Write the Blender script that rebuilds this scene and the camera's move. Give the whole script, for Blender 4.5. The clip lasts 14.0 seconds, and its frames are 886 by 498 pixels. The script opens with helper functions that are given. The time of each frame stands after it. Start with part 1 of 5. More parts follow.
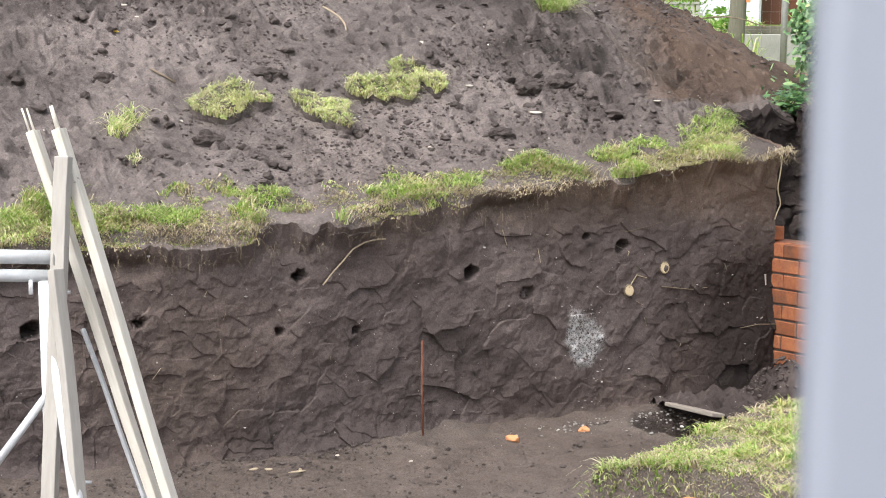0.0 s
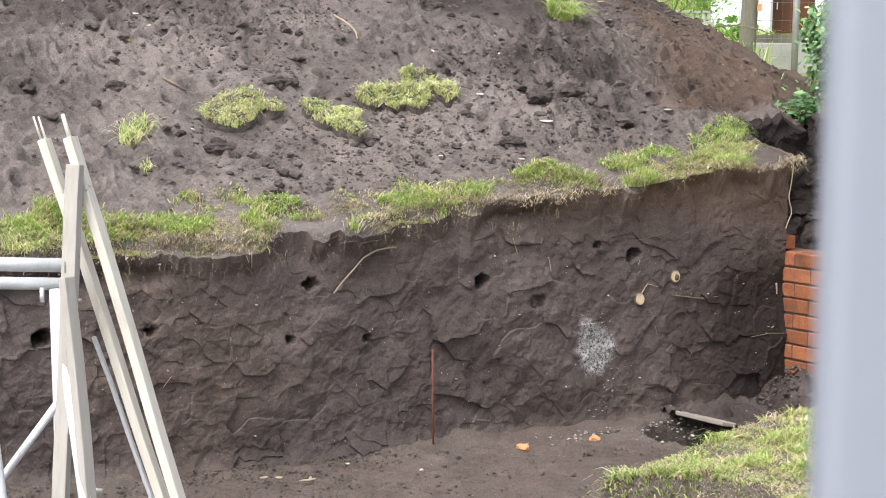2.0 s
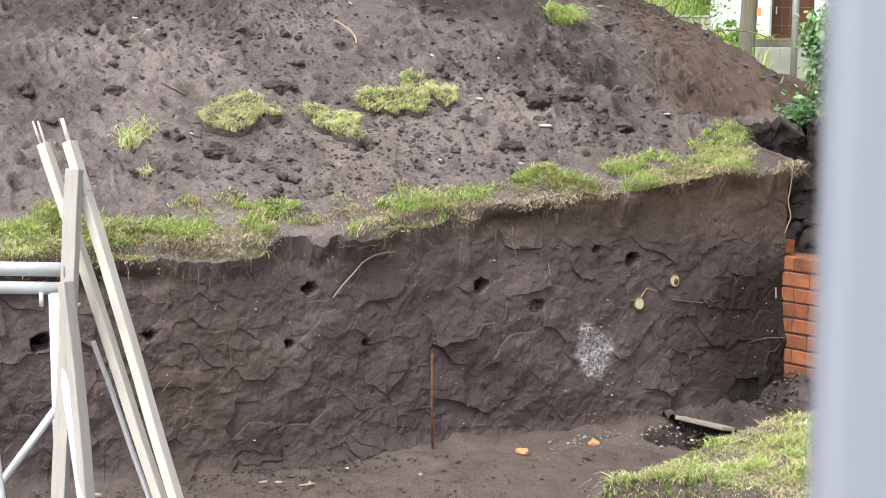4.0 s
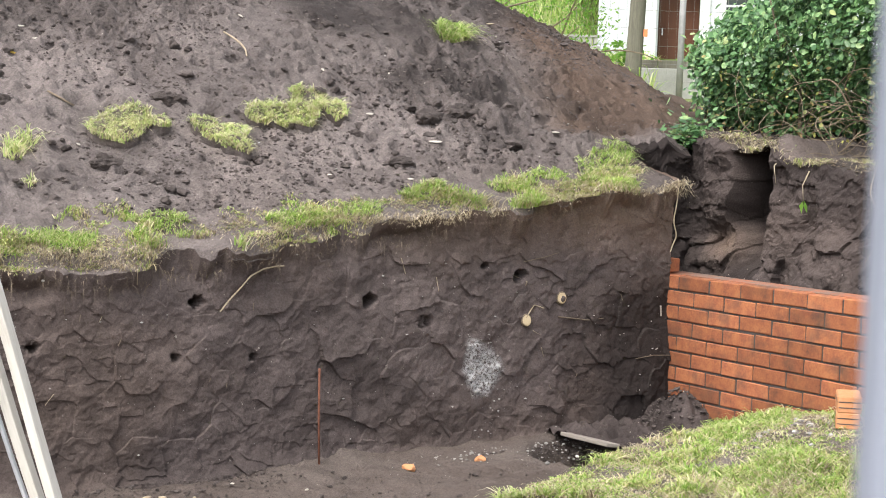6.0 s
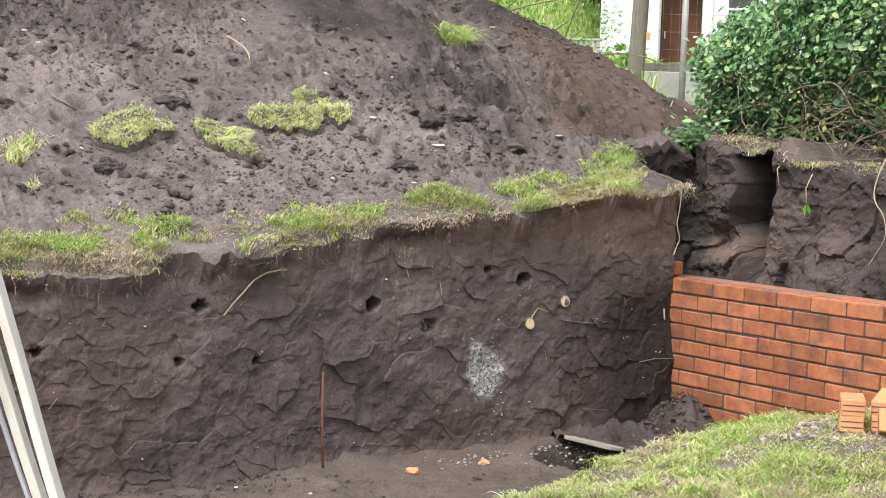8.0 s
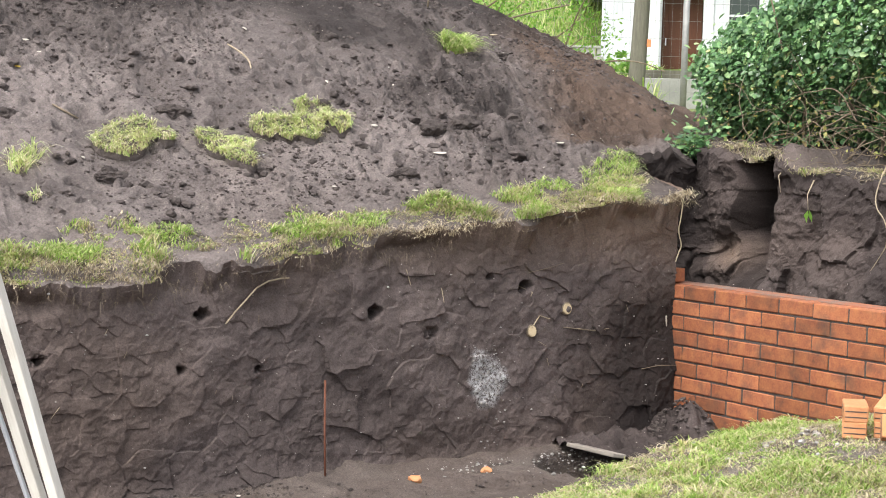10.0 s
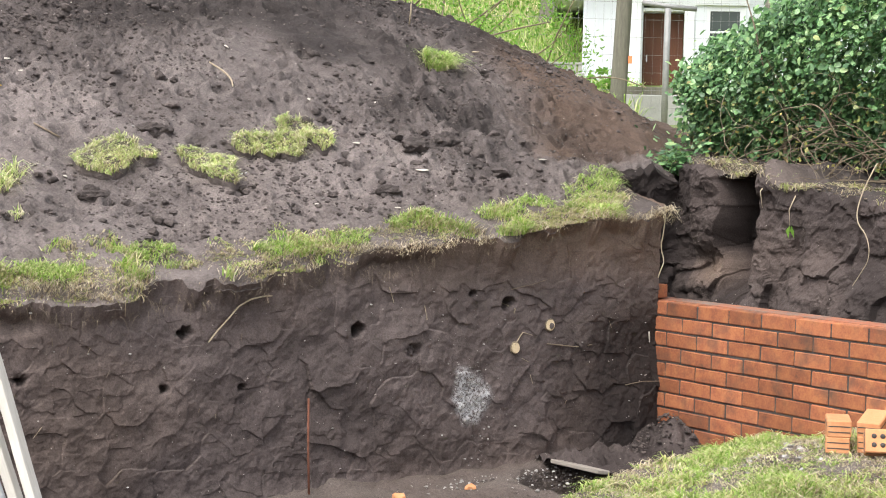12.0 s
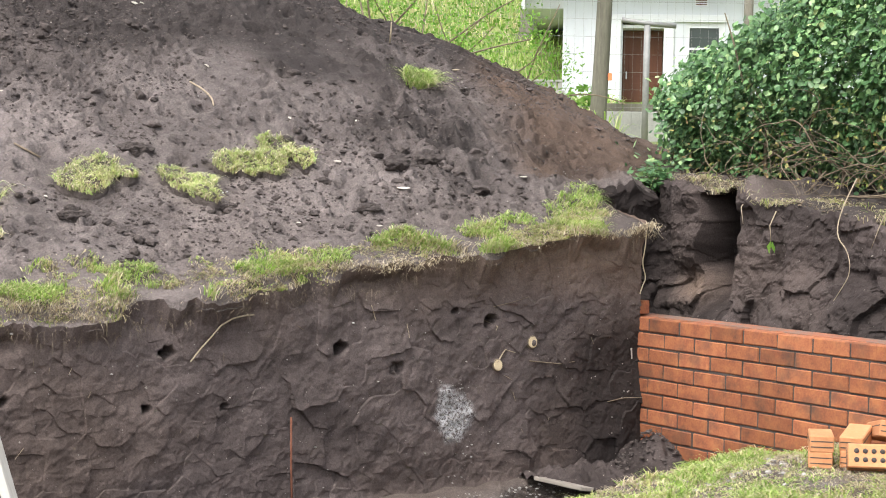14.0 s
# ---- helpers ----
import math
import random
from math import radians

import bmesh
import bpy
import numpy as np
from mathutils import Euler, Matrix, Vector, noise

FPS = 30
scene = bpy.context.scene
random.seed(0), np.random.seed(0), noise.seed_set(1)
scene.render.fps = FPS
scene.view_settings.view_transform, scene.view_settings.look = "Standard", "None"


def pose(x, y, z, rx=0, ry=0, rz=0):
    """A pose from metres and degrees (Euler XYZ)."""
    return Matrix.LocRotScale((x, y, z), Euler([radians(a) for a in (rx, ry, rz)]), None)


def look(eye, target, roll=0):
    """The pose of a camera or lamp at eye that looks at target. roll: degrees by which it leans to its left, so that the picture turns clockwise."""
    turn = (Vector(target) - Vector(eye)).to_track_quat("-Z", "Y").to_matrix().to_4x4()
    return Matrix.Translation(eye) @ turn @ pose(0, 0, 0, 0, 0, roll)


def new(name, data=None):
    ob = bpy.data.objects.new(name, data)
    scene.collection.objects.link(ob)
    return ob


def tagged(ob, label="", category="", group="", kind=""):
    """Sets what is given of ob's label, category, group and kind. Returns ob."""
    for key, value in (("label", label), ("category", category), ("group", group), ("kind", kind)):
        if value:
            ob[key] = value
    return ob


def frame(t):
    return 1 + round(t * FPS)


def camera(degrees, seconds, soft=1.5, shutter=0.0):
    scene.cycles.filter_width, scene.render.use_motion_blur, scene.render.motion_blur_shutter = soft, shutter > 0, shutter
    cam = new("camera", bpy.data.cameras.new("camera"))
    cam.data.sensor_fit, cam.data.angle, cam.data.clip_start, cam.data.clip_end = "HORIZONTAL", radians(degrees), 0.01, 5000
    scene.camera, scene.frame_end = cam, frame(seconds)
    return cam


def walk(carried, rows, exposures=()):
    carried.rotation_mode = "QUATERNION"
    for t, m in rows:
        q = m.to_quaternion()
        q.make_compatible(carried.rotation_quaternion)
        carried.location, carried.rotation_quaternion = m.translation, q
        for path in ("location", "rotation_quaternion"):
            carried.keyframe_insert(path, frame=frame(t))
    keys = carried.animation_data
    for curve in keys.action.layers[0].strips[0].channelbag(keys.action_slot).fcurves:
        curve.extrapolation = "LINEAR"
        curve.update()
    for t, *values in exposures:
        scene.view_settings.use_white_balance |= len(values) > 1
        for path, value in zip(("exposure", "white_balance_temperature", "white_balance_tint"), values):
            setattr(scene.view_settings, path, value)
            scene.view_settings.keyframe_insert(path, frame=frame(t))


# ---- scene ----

# ------------------------------------------------------------------ camera
cam = camera(29.8, 14.0, 1.0)
cam.data.dof.use_dof = True
cam.data.dof.focus_distance = 9.0
cam.data.dof.aperture_fstop = 42.0
EYE_X, EYE_Y, EYE_Z = -6.436, -6.922, 1.70
# seconds, sideways shift in metres, turn x, y, z in degrees
ROWS = [
    (0.0, 0.0, 84.637, -0.945, -31.408), (0.5, 0.0003, 84.577, -0.934, -31.321),
    (1.0, 0.0003, 84.506, -0.895, -31.232), (1.5, 0.0, 84.440, -0.920, -31.109),
    (2.0, -0.0001, 84.923, -0.985, -31.037), (2.5, 0.0003, 85.218, -0.974, -30.994),
    (4.8, -0.0012, 84.928, -0.981, -31.260), (5.0, -0.002, 84.957, -0.958, -31.569),
    (5.5, -0.0077, 85.386, -1.197, -32.634), (6.0, -0.0149, 85.701, -1.972, -34.918),
    (6.5, -0.018, 86.426, -2.090, -35.277), (7.0, -0.0188, 86.333, -2.100, -35.032),
    (7.5, -0.0189, 85.917, -1.974, -34.931), (8.0, -0.0187, 85.818, -1.889, -34.836),
    (10.5, -0.0185, 86.101, -1.584, -34.732), (11.0, -0.0185, 86.079, -1.516, -34.627),
    (11.5, -0.0185, 86.455, -1.454, -34.585), (12.0, -0.0213, 86.684, -1.424, -35.416),
    (12.5, -0.0229, 86.870, -1.298, -35.825), (13.0, -0.0234, 87.050, -1.271, -35.906),
    (13.5, -0.0246, 87.218, -1.178, -36.171), (14.0, -0.0243, 87.309, -1.087, -36.079),
]
AHEAD = radians(36.13)
CA, SA = math.cos(AHEAD), math.sin(AHEAD)
walk(cam, [(t, pose(EYE_X + s * CA, EYE_Y - s * SA, EYE_Z, rx, ry, rz)) for t, s, rx, ry, rz in ROWS])

# ------------------------------------------------------------------ light
SUN_EL, SUN_AZ = 58.0, 252.0
world = bpy.data.worlds.new("overcast")
scene.world = world
world.use_nodes = True
wn, wl = world.node_tree.nodes, world.node_tree.links
sky = wn.new("ShaderNodeTexSky")
sky.sky_type = "NISHITA"
sky.sun_disc = False
sky.sun_elevation, sky.sun_rotation = radians(SUN_EL), radians(SUN_AZ)
sky.dust_density, sky.air_density, sky.ozone_density = 4.0, 1.0, 1.0
hsv = wn.new("ShaderNodeHueSaturation")
hsv.inputs["Saturation"].default_value = 0.34
wl.new(sky.outputs[0], hsv.inputs["Color"])
wl.new(hsv.outputs[0], wn["Background"].inputs[0])
wn["Background"].inputs[1].default_value = 0.15
sun = new("sun", bpy.data.lights.new("sun", "SUN"))
sun.data.energy, sun.data.angle, sun.data.color = 1.15, radians(24), (1.0, 0.97, 0.93)
az = radians(SUN_AZ)
sun.matrix_world = look((0, 0, 0), (-math.sin(az) * math.cos(radians(SUN_EL)), -math.cos(az) * math.cos(radians(SUN_EL)), -math.sin(radians(SUN_EL))))
scene.view_settings.exposure = 1.28


# ------------------------------------------------------------------ materials
def mat_base(name, rough=0.9, spec=0.3, metal=0.0):
    m = bpy.data.materials.new(name)
    m.use_nodes = True
    b = m.node_tree.nodes["Principled BSDF"]
    b.inputs["Roughness"].default_value = rough
    b.inputs["Specular IOR Level"].default_value = spec
    b.inputs["Metallic"].default_value = metal
    return m, m.node_tree.nodes, m.node_tree.links, b


def ramp(n, stops):
    r = n.new("ShaderNodeValToRGB")
    el = r.color_ramp.elements
    while len(el) < len(stops):
        el.new(0.5)
    for e, (p, c) in zip(el, stops):
        e.position, e.color = p, (*c, 1)
    return r


def tex(n, l, scale, detail=6, rough=0.6, coords="Object", stretch=None):
    tc = n.new("ShaderNodeNewGeometry" if coords == "Position" else "ShaderNodeTexCoord")
    t = n.new("ShaderNodeTexNoise")
    t.inputs["Scale"].default_value, t.inputs["Detail"].default_value, t.inputs["Roughness"].default_value = scale, detail, rough
    if stretch:
        mp = n.new("ShaderNodeMapping")
        mp.inputs["Scale"].default_value = stretch
        l.new(tc.outputs[coords], mp.inputs[0])
        l.new(mp.outputs[0], t.inputs["Vector"])
    else:
        l.new(tc.outputs[coords], t.inputs["Vector"])
    return t


def mix(n, l, fac, a, b, mode="MIX"):
    x = n.new("ShaderNodeMix")
    x.data_type, x.blend_type = "RGBA", mode
    for sock, v in ((x.inputs[0], fac), (x.inputs[6], a), (x.inputs[7], b)):
        if hasattr(v, "links"):
            l.new(v, sock)
        elif isinstance(v, tuple):
            sock.default_value = (*v, 1)
        else:
            sock.default_value = v
    return x.outputs[2]


def bump(n, l, b, parts):
    """parts: (height socket, strength, distance)."""
    last = None
    for h, s, d in parts:
        k = n.new("ShaderNodeBump")
        k.inputs["Strength"].default_value, k.inputs["Distance"].default_value = s, d
        l.new(h, k.inputs["Height"])
        if last:
            l.new(last, k.inputs["Normal"])
        last = k.outputs[0]
    l.new(last, b.inputs["Normal"])


def noise_mat(name, stops, scale=8, fine=60, rough=0.9, spec=0.3, metal=0.0, bumps=(0.4, 0.01), stretch=None, speck=None, island=0.0, objrand=0.0, coords="Object"):
    m, n, l, b = mat_base(name, rough, spec, metal)
    a, c = tex(n, l, scale, 8, 0.65, coords, stretch), tex(n, l, fine, 4, 0.7, coords, stretch)
    fac = mix(n, l, 0.35, a.outputs[0], c.outputs[0])
    r = ramp(n, stops)
    l.new(fac, r.inputs[0])
    col = r.outputs[0]
    if speck:
        thr, scol, ssc, soft_ = (*speck, 0.02)[:4]
        v = tex(n, l, ssc, 4, 0.6, coords)
        sr = ramp(n, [(thr, (0, 0, 0)), (thr + soft_, (1, 1, 1))])
        l.new(v.outputs[0], sr.inputs[0])
        col = mix(n, l, sr.outputs[0], col, scol)
    if island or objrand:
        g = n.new("ShaderNodeNewGeometry" if island else "ShaderNodeObjectInfo")
        out = g.outputs["Random Per Island" if island else "Random"]
        amt = island or objrand
        rr = ramp(n, [(0, (1 - amt,) * 3), (1, (1 + amt,) * 3)])
        l.new(out, rr.inputs[0])
        col = mix(n, l, 1.0, col, rr.outputs[0], "MULTIPLY")
    l.new(col, b.inputs["Base Color"])
    bump(n, l, b, [(a.outputs[0], bumps[0], bumps[1] * 2), (c.outputs[0], bumps[0], bumps[1] * 0.6)])
    return m


def soil_mat(name, dark, light, brown, stain=None, relief=(0.6, 0.02, 0.45, 0.010, 0.7, 0.007)):
    """Earth whose tone follows the mesh attribute 'tone' (0 grey, 1 brown)."""
    m, n, l, b = mat_base(name, 0.95, 0.15)
    big, mid, fine = tex(n, l, 1.7, 5, 0.6), tex(n, l, 11, 8, 0.7), tex(n, l, 120, 4, 0.75)
    f1 = mix(n, l, 0.5, big.outputs[0], mid.outputs[0])
    r = ramp(n, [(0.3, dark), (0.68, light)])
    l.new(f1, r.inputs[0])
    at = n.new("ShaderNodeAttribute")
    at.attribute_name = "tone"
    br = ramp(n, [(0.3, tuple(0.65 * v for v in brown)), (0.7, tuple(1.25 * v for v in brown))])
    l.new(f1, br.inputs[0])
    col = mix(n, l, at.outputs["Fac"], r.outputs[0], br.outputs[0])
    # darkens damp earth, and carries the shade painted into the trench wall
    wet_shade = n.new("ShaderNodeAttribute")
    wet_shade.attribute_name = "damp_shade"
    col = mix(n, l, wet_shade.outputs["Fac"], col, tuple(0.48 * v for v in dark))
    gr = ramp(n, [(0.28, (0.60,) * 3), (0.72, (1.4,) * 3)])
    l.new(fine.outputs[0], gr.inputs[0])
    col = mix(n, l, 1.0, col, gr.outputs[0], "MULTIPLY")
    crumb = tex(n, l, 55, 1, 0.4)
    cr = ramp(n, [(0.775, (0, 0, 0)), (0.80, (1, 1, 1))])
    l.new(crumb.outputs[0], cr.inputs[0])
    col = mix(n, l, cr.outputs[0], col, (0.30, 0.27, 0.24))
    if stain:
        at2 = n.new("ShaderNodeAttribute")
        at2.attribute_name = "lime"
        sp = tex(n, l, 60, 5, 0.8)
        sr = ramp(n, [(0.42, (0, 0, 0)), (0.56, (1, 1, 1))])
        l.new(sp.outputs[0], sr.inputs[0])
        k = n.new("ShaderNodeMath")
        k.operation = "MULTIPLY"
        l.new(at2.outputs["Fac"], k.inputs[0])
        l.new(sr.outputs[0], k.inputs[1])
        col = mix(n, l, k.outputs[0], col, stain)
    l.new(col, b.inputs["Base Color"])
    vor = n.new("ShaderNodeTexVoronoi")
    vor.inputs["Scale"].default_value = 62
    vor.inputs["Randomness"].default_value = 1.0
    l.new(n.new("ShaderNodeTexCoord").outputs["Object"], vor.inputs["Vector"])
    grain = tex(n, l, 48, 7, 0.75)
    bump(n, l, b, [(mid.outputs[0], relief[0], relief[1]), (vor.outputs["Distance"], relief[2], relief[3]), (grain.outputs[0], relief[4], relief[5] * 2), (fine.outputs[0], relief[4], relief[5])])
    return m


def leaf_mat(name, stops, rough=0.5, spec=0.3, thin=0.4):
    """Blades and leaves, each of its own tone."""
    m, n, l, b = mat_base(name, rough, spec)
    g = n.new("ShaderNodeNewGeometry")
    r = ramp(n, stops)
    l.new(g.outputs["Random Per Island"], r.inputs[0])
    t = tex(n, l, 3, 3)
    v = ramp(n, [(0.3, (0.75,) * 3), (0.7, (1.2,) * 3)])
    l.new(t.outputs[0], v.inputs[0])
    col = mix(n, l, 1.0, r.outputs[0], v.outputs[0], "MULTIPLY")
    l.new(col, b.inputs["Base Color"])
    tr = n.new("ShaderNodeBsdfTranslucent")
    l.new(col, tr.inputs["Color"])
    ms = n.new("ShaderNodeMixShader")
    ms.inputs[0].default_value = thin
    l.new(b.outputs[0], ms.inputs[1])
    l.new(tr.outputs[0], ms.inputs[2])
    l.new(ms.outputs[0], n["Material Output"].inputs["Surface"])
    return m


SOIL = soil_mat("soil", (0.066, 0.055, 0.052), (0.242, 0.206, 0.194), (0.112, 0.078, 0.060))
CUT = soil_mat("cut_earth", (0.060, 0.048, 0.045), (0.150, 0.121, 0.114), (0.165, 0.120, 0.094), stain=(0.50, 0.50, 0.50), relief=(0.35, 0.010, 0.2, 0.005, 0.5, 0.004))
FLOOR = soil_mat("pit_earth", (0.075, 0.059, 0.051), (0.150, 0.121, 0.107), (0.18, 0.155, 0.14))
CLOD = noise_mat("clod_earth", [(0.3, (0.045, 0.037, 0.035)), (0.7, (0.145, 0.121, 0.112))], 24, 140, 0.95, 0.15, bumps=(0.8, 0.012), island=0.3)
GRASS = leaf_mat("grass_blades", [(0.0, (0.24, 0.34, 0.08)), (0.3, (0.38, 0.45, 0.13)), (0.55, (0.52, 0.50, 0.22)), (0.8, (0.60, 0.51, 0.32)), (1.0, (0.64, 0.55, 0.40))])
GREEN = leaf_mat("fresh_grass", [(0.0, (0.20, 0.34, 0.06)), (0.45, (0.36, 0.51, 0.12)), (0.75, (0.54, 0.61, 0.24)), (1.0, (0.70, 0.63, 0.42))])
YELLOW = leaf_mat("pale_grass", [(0.0, (0.36, 0.50, 0.15)), (0.45, (0.57, 0.64, 0.27)), (0.75, (0.76, 0.71, 0.45)), (1.0, (0.82, 0.75, 0.60))])
STRAW = leaf_mat("dry_grass", [(0.0, (0.24, 0.185, 0.12)), (0.5, (0.48, 0.41, 0.28)), (1.0, (0.68, 0.60, 0.46))])
LEAF = leaf_mat("hedge_leaf", [(0.0, (0.045, 0.115, 0.044)), (0.45, (0.105, 0.225, 0.080)), (0.8, (0.20, 0.36, 0.14)), (0.95, (0.33, 0.48, 0.21)), (1.0, (0.46, 0.50, 0.21))], rough=0.38, spec=0.5, thin=0.22)
OLDLEAF = leaf_mat("fading_leaf", [(0.0, (0.14, 0.19, 0.06)), (0.4, (0.30, 0.33, 0.10)), (0.7, (0.46, 0.42, 0.14)), (1.0, (0.34, 0.24, 0.13))])
WEED = leaf_mat("weed_leaf", [(0.0, (0.10, 0.24, 0.03)), (1.0, (0.24, 0.42, 0.07))])
TWIG = noise_mat("twig_bark", [(0.3, (0.10, 0.078, 0.055)), (0.7, (0.24, 0.19, 0.135))], 15, 90, 0.9, bumps=(0.5, 0.004), island=0.25)
ROOT = noise_mat("pale_root", [(0.3, (0.24, 0.19, 0.13)), (0.7, (0.42, 0.35, 0.25))], 20, 120, 0.8, bumps=(0.4, 0.003))
CUTWOOD = noise_mat("sawn_root", [(0.3, (0.46, 0.36, 0.22)), (0.7, (0.62, 0.51, 0.34))], 30, 150, 0.7, bumps=(0.3, 0.002))
BRICK = noise_mat("red_brick", [(0.30, (0.13, 0.062, 0.040)), (0.44, (0.26, 0.092, 0.048)), (0.60, (0.365, 0.142, 0.062)), (0.76, (0.29, 0.168, 0.088))], 13, 90, 0.85, 0.25, bumps=(0.35, 0.004), speck=(0.50, (0.10, 0.060, 0.045), 6, 0.28), objrand=0.26, coords="Position")
NEWBRICK = noise_mat("new_brick", [(0.25, (0.44, 0.18, 0.075)), (0.75, (0.60, 0.31, 0.16))], 8, 80, 0.85, 0.25, bumps=(0.35, 0.004), objrand=0.1)
MORTAR = noise_mat("dark_mortar", [(0.3, (0.045, 0.038, 0.035)), (0.7, (0.092, 0.080, 0.074))], 14, 110, 0.95, bumps=(0.5, 0.006))
CAPMORTAR = noise_mat("smeared_mortar", [(0.44, (0.30, 0.115, 0.065)), (0.54, (0.17, 0.115, 0.09)), (0.7, (0.20, 0.165, 0.15))], 6, 90, 0.95, bumps=(0.5, 0.006))
TIMBER = noise_mat("weathered_timber", [(0.3, (0.36, 0.325, 0.27)), (0.48, (0.58, 0.55, 0.49)), (0.70, (0.74, 0.715, 0.66))], 6, 70, 0.85, stretch=(1, 1, 0.12), bumps=(0.4, 0.004), speck=(0.69, (0.34, 0.31, 0.28), 34))
GREYTIMBER = noise_mat("grey_timber", [(0.3, (0.29, 0.27, 0.24)), (0.7, (0.50, 0.48, 0.45))], 6, 70, 0.85, stretch=(1, 1, 0.12), bumps=(0.4, 0.004), speck=(0.70, (0.25, 0.23, 0.21), 30))
STEEL = noise_mat("galvanised_steel", [(0.3, (0.50, 0.52, 0.54)), (0.7, (0.70, 0.72, 0.74))], 18, 120, 0.45, 0.5, 0.25, bumps=(0.15, 0.002), speck=(0.72, (0.36, 0.35, 0.34), 26))
RUST = noise_mat("rusty_steel", [(0.3, (0.11, 0.042, 0.026)), (0.7, (0.22, 0.092, 0.058))], 30, 150, 0.9, 0.3, 0.2, bumps=(0.5, 0.002))
JAMBPAINT = noise_mat("pale_blue_grey_paint", [(0.3, (0.265, 0.29, 0.345)), (0.7, (0.29, 0.312, 0.37))], 6, 40, 0.55, 0.4, bumps=(0.05, 0.001))
CLADDING = noise_mat("white_cladding_paint", [(0.3, (0.56, 0.58, 0.62)), (0.7, (0.64, 0.66, 0.70))], 2, 30, 0.7, bumps=(0.1, 0.003))
TRIMPAINT = noise_mat("white_trim_paint", [(0.3, (0.62, 0.63, 0.66)), (0.7, (0.70, 0.71, 0.73))], 3, 30, 0.6, bumps=(0.1, 0.002))
DOORWOOD = noise_mat("stained_door", [(0.3, (0.075, 0.030, 0.018)), (0.7, (0.16, 0.062, 0.035))], 3, 50, 0.6, stretch=(1, 1, 0.15), bumps=(0.2, 0.003))
POSTWOOD = noise_mat("grey_post_wood", [(0.3, (0.07, 0.065, 0.05)), (0.5, (0.15, 0.14, 0.11)), (0.75, (0.27, 0.25, 0.21))], 5, 60, 0.9, stretch=(1, 1, 0.1), bumps=(0.5, 0.006))
PLANKWOOD = noise_mat("muddy_plank", [(0.3, (0.15, 0.13, 0.11)), (0.7, (0.33, 0.30, 0.26))], 6, 70, 0.9, stretch=(1, 0.12, 1), bumps=(0.5, 0.005))
PIPE = noise_mat("grey_pipe", [(0.3, (0.19, 0.19, 0.185)), (0.7, (0.30, 0.30, 0.29))], 8, 60, 0.6, 0.4, 0.3, bumps=(0.2, 0.002))
CONCRETE = noise_mat("mossy_concrete", [(0.3, (0.26, 0.26, 0.24)), (0.7, (0.44, 0.43, 0.40))], 3, 50, 0.9, bumps=(0.4, 0.006))
SHELL = noise_mat("white_shell", [(0.3, (0.34, 0.31, 0.26)), (0.7, (0.52, 0.48, 0.42))], 20, 90, 0.7, bumps=(0.2, 0.002), island=0.15)
DEADLEAF = noise_mat("yellow_leaf", [(0.3, (0.55, 0.36, 0.05)), (0.7, (0.70, 0.50, 0.12))], 20, 90, 0.7, bumps=(0.2, 0.002))
GRIT = noise_mat("pale_grit", [(0.3, (0.20, 0.185, 0.17)), (0.7, (0.42, 0.40, 0.375))], 25, 90, 0.9, bumps=(0.3, 0.002), island=0.35)
FIELD = noise_mat("far_meadow", [(0.3, (0.075, 0.13, 0.035)), (0.5, (0.17, 0.22, 0.07)), (0.68, (0.30, 0.28, 0.13))], 0.7, 9, 0.95, 0.1, bumps=(0.6, 0.1))
ORANGE = noise_mat("orange_tag", [(0.3, (0.75, 0.20, 0.08)), (0.7, (0.85, 0.28, 0.12))], 10, 60, 0.6, bumps=(0.1, 0.002))
ROOFIRON = noise_mat("painted_roof_iron", [(0.3, (0.30, 0.31, 0.32)), (0.7, (0.40, 0.41, 0.42))], 3, 40, 0.6, bumps=(0.1, 0.003))
GLASS, gn, gl, gb = mat_base("window_glass", 0.05, 0.6)
gb.inputs["Base Color"].default_value = (0.03, 0.045, 0.04, 1)


# ------------------------------------------------------------------ mesh helpers
def vnoise(x, y, seed=0):
    """Smooth value noise on arrays, -1 to 1."""
    xi, yi = np.floor(x).astype(np.int64), np.floor(y).astype(np.int64)
    fx, fy = x - xi, y - yi
    fx, fy = fx * fx * (3 - 2 * fx), fy * fy * (3 - 2 * fy)

    def h(a, b):
        k = (a * 374761393 + b * 668265263 + seed * 974634777) & 0xFFFFFFFF
        k = ((k ^ (k >> 13)) * 1274126177) & 0xFFFFFFFF
        return ((k ^ (k >> 16)) & 0xFFFF) / 32767.5 - 1
    return (h(xi, yi) * (1 - fx) + h(xi + 1, yi) * fx) * (1 - fy) + (h(xi, yi + 1) * (1 - fx) + h(xi + 1, yi + 1) * fx) * fy


def fbm(x, y, octaves=4, seed=0):
    x, y = np.asarray(x, float), np.asarray(y, float)
    s, a = 0.0, 0.5
    for o in range(octaves):
        s = s + a * vnoise(x * 2 ** o + 17.3 * o, y * 2 ** o - 9.1 * o, seed + o)
        a *= 0.5
    return s


def mesh_of(name, verts, faces, material, smooth=True):
    me = bpy.data.meshes.new(name)
    me.from_pydata(np.asarray(verts, float).tolist(), [], faces if isinstance(faces, list) else faces.tolist())
    me.materials.append(material)
    if smooth:
        me.polygons.foreach_set("use_smooth", [True] * len(me.polygons))
    me.update()
    return me


def grid_faces(nu, nv, flip=False):
    i = np.arange(nu * nv).reshape(nu, nv)
    a, b, c, d = i[:-1, :-1].ravel(), i[1:, :-1].ravel(), i[1:, 1:].ravel(), i[:-1, 1:].ravel()
    return np.stack([a, d, c, b] if flip else [a, b, c, d], 1)


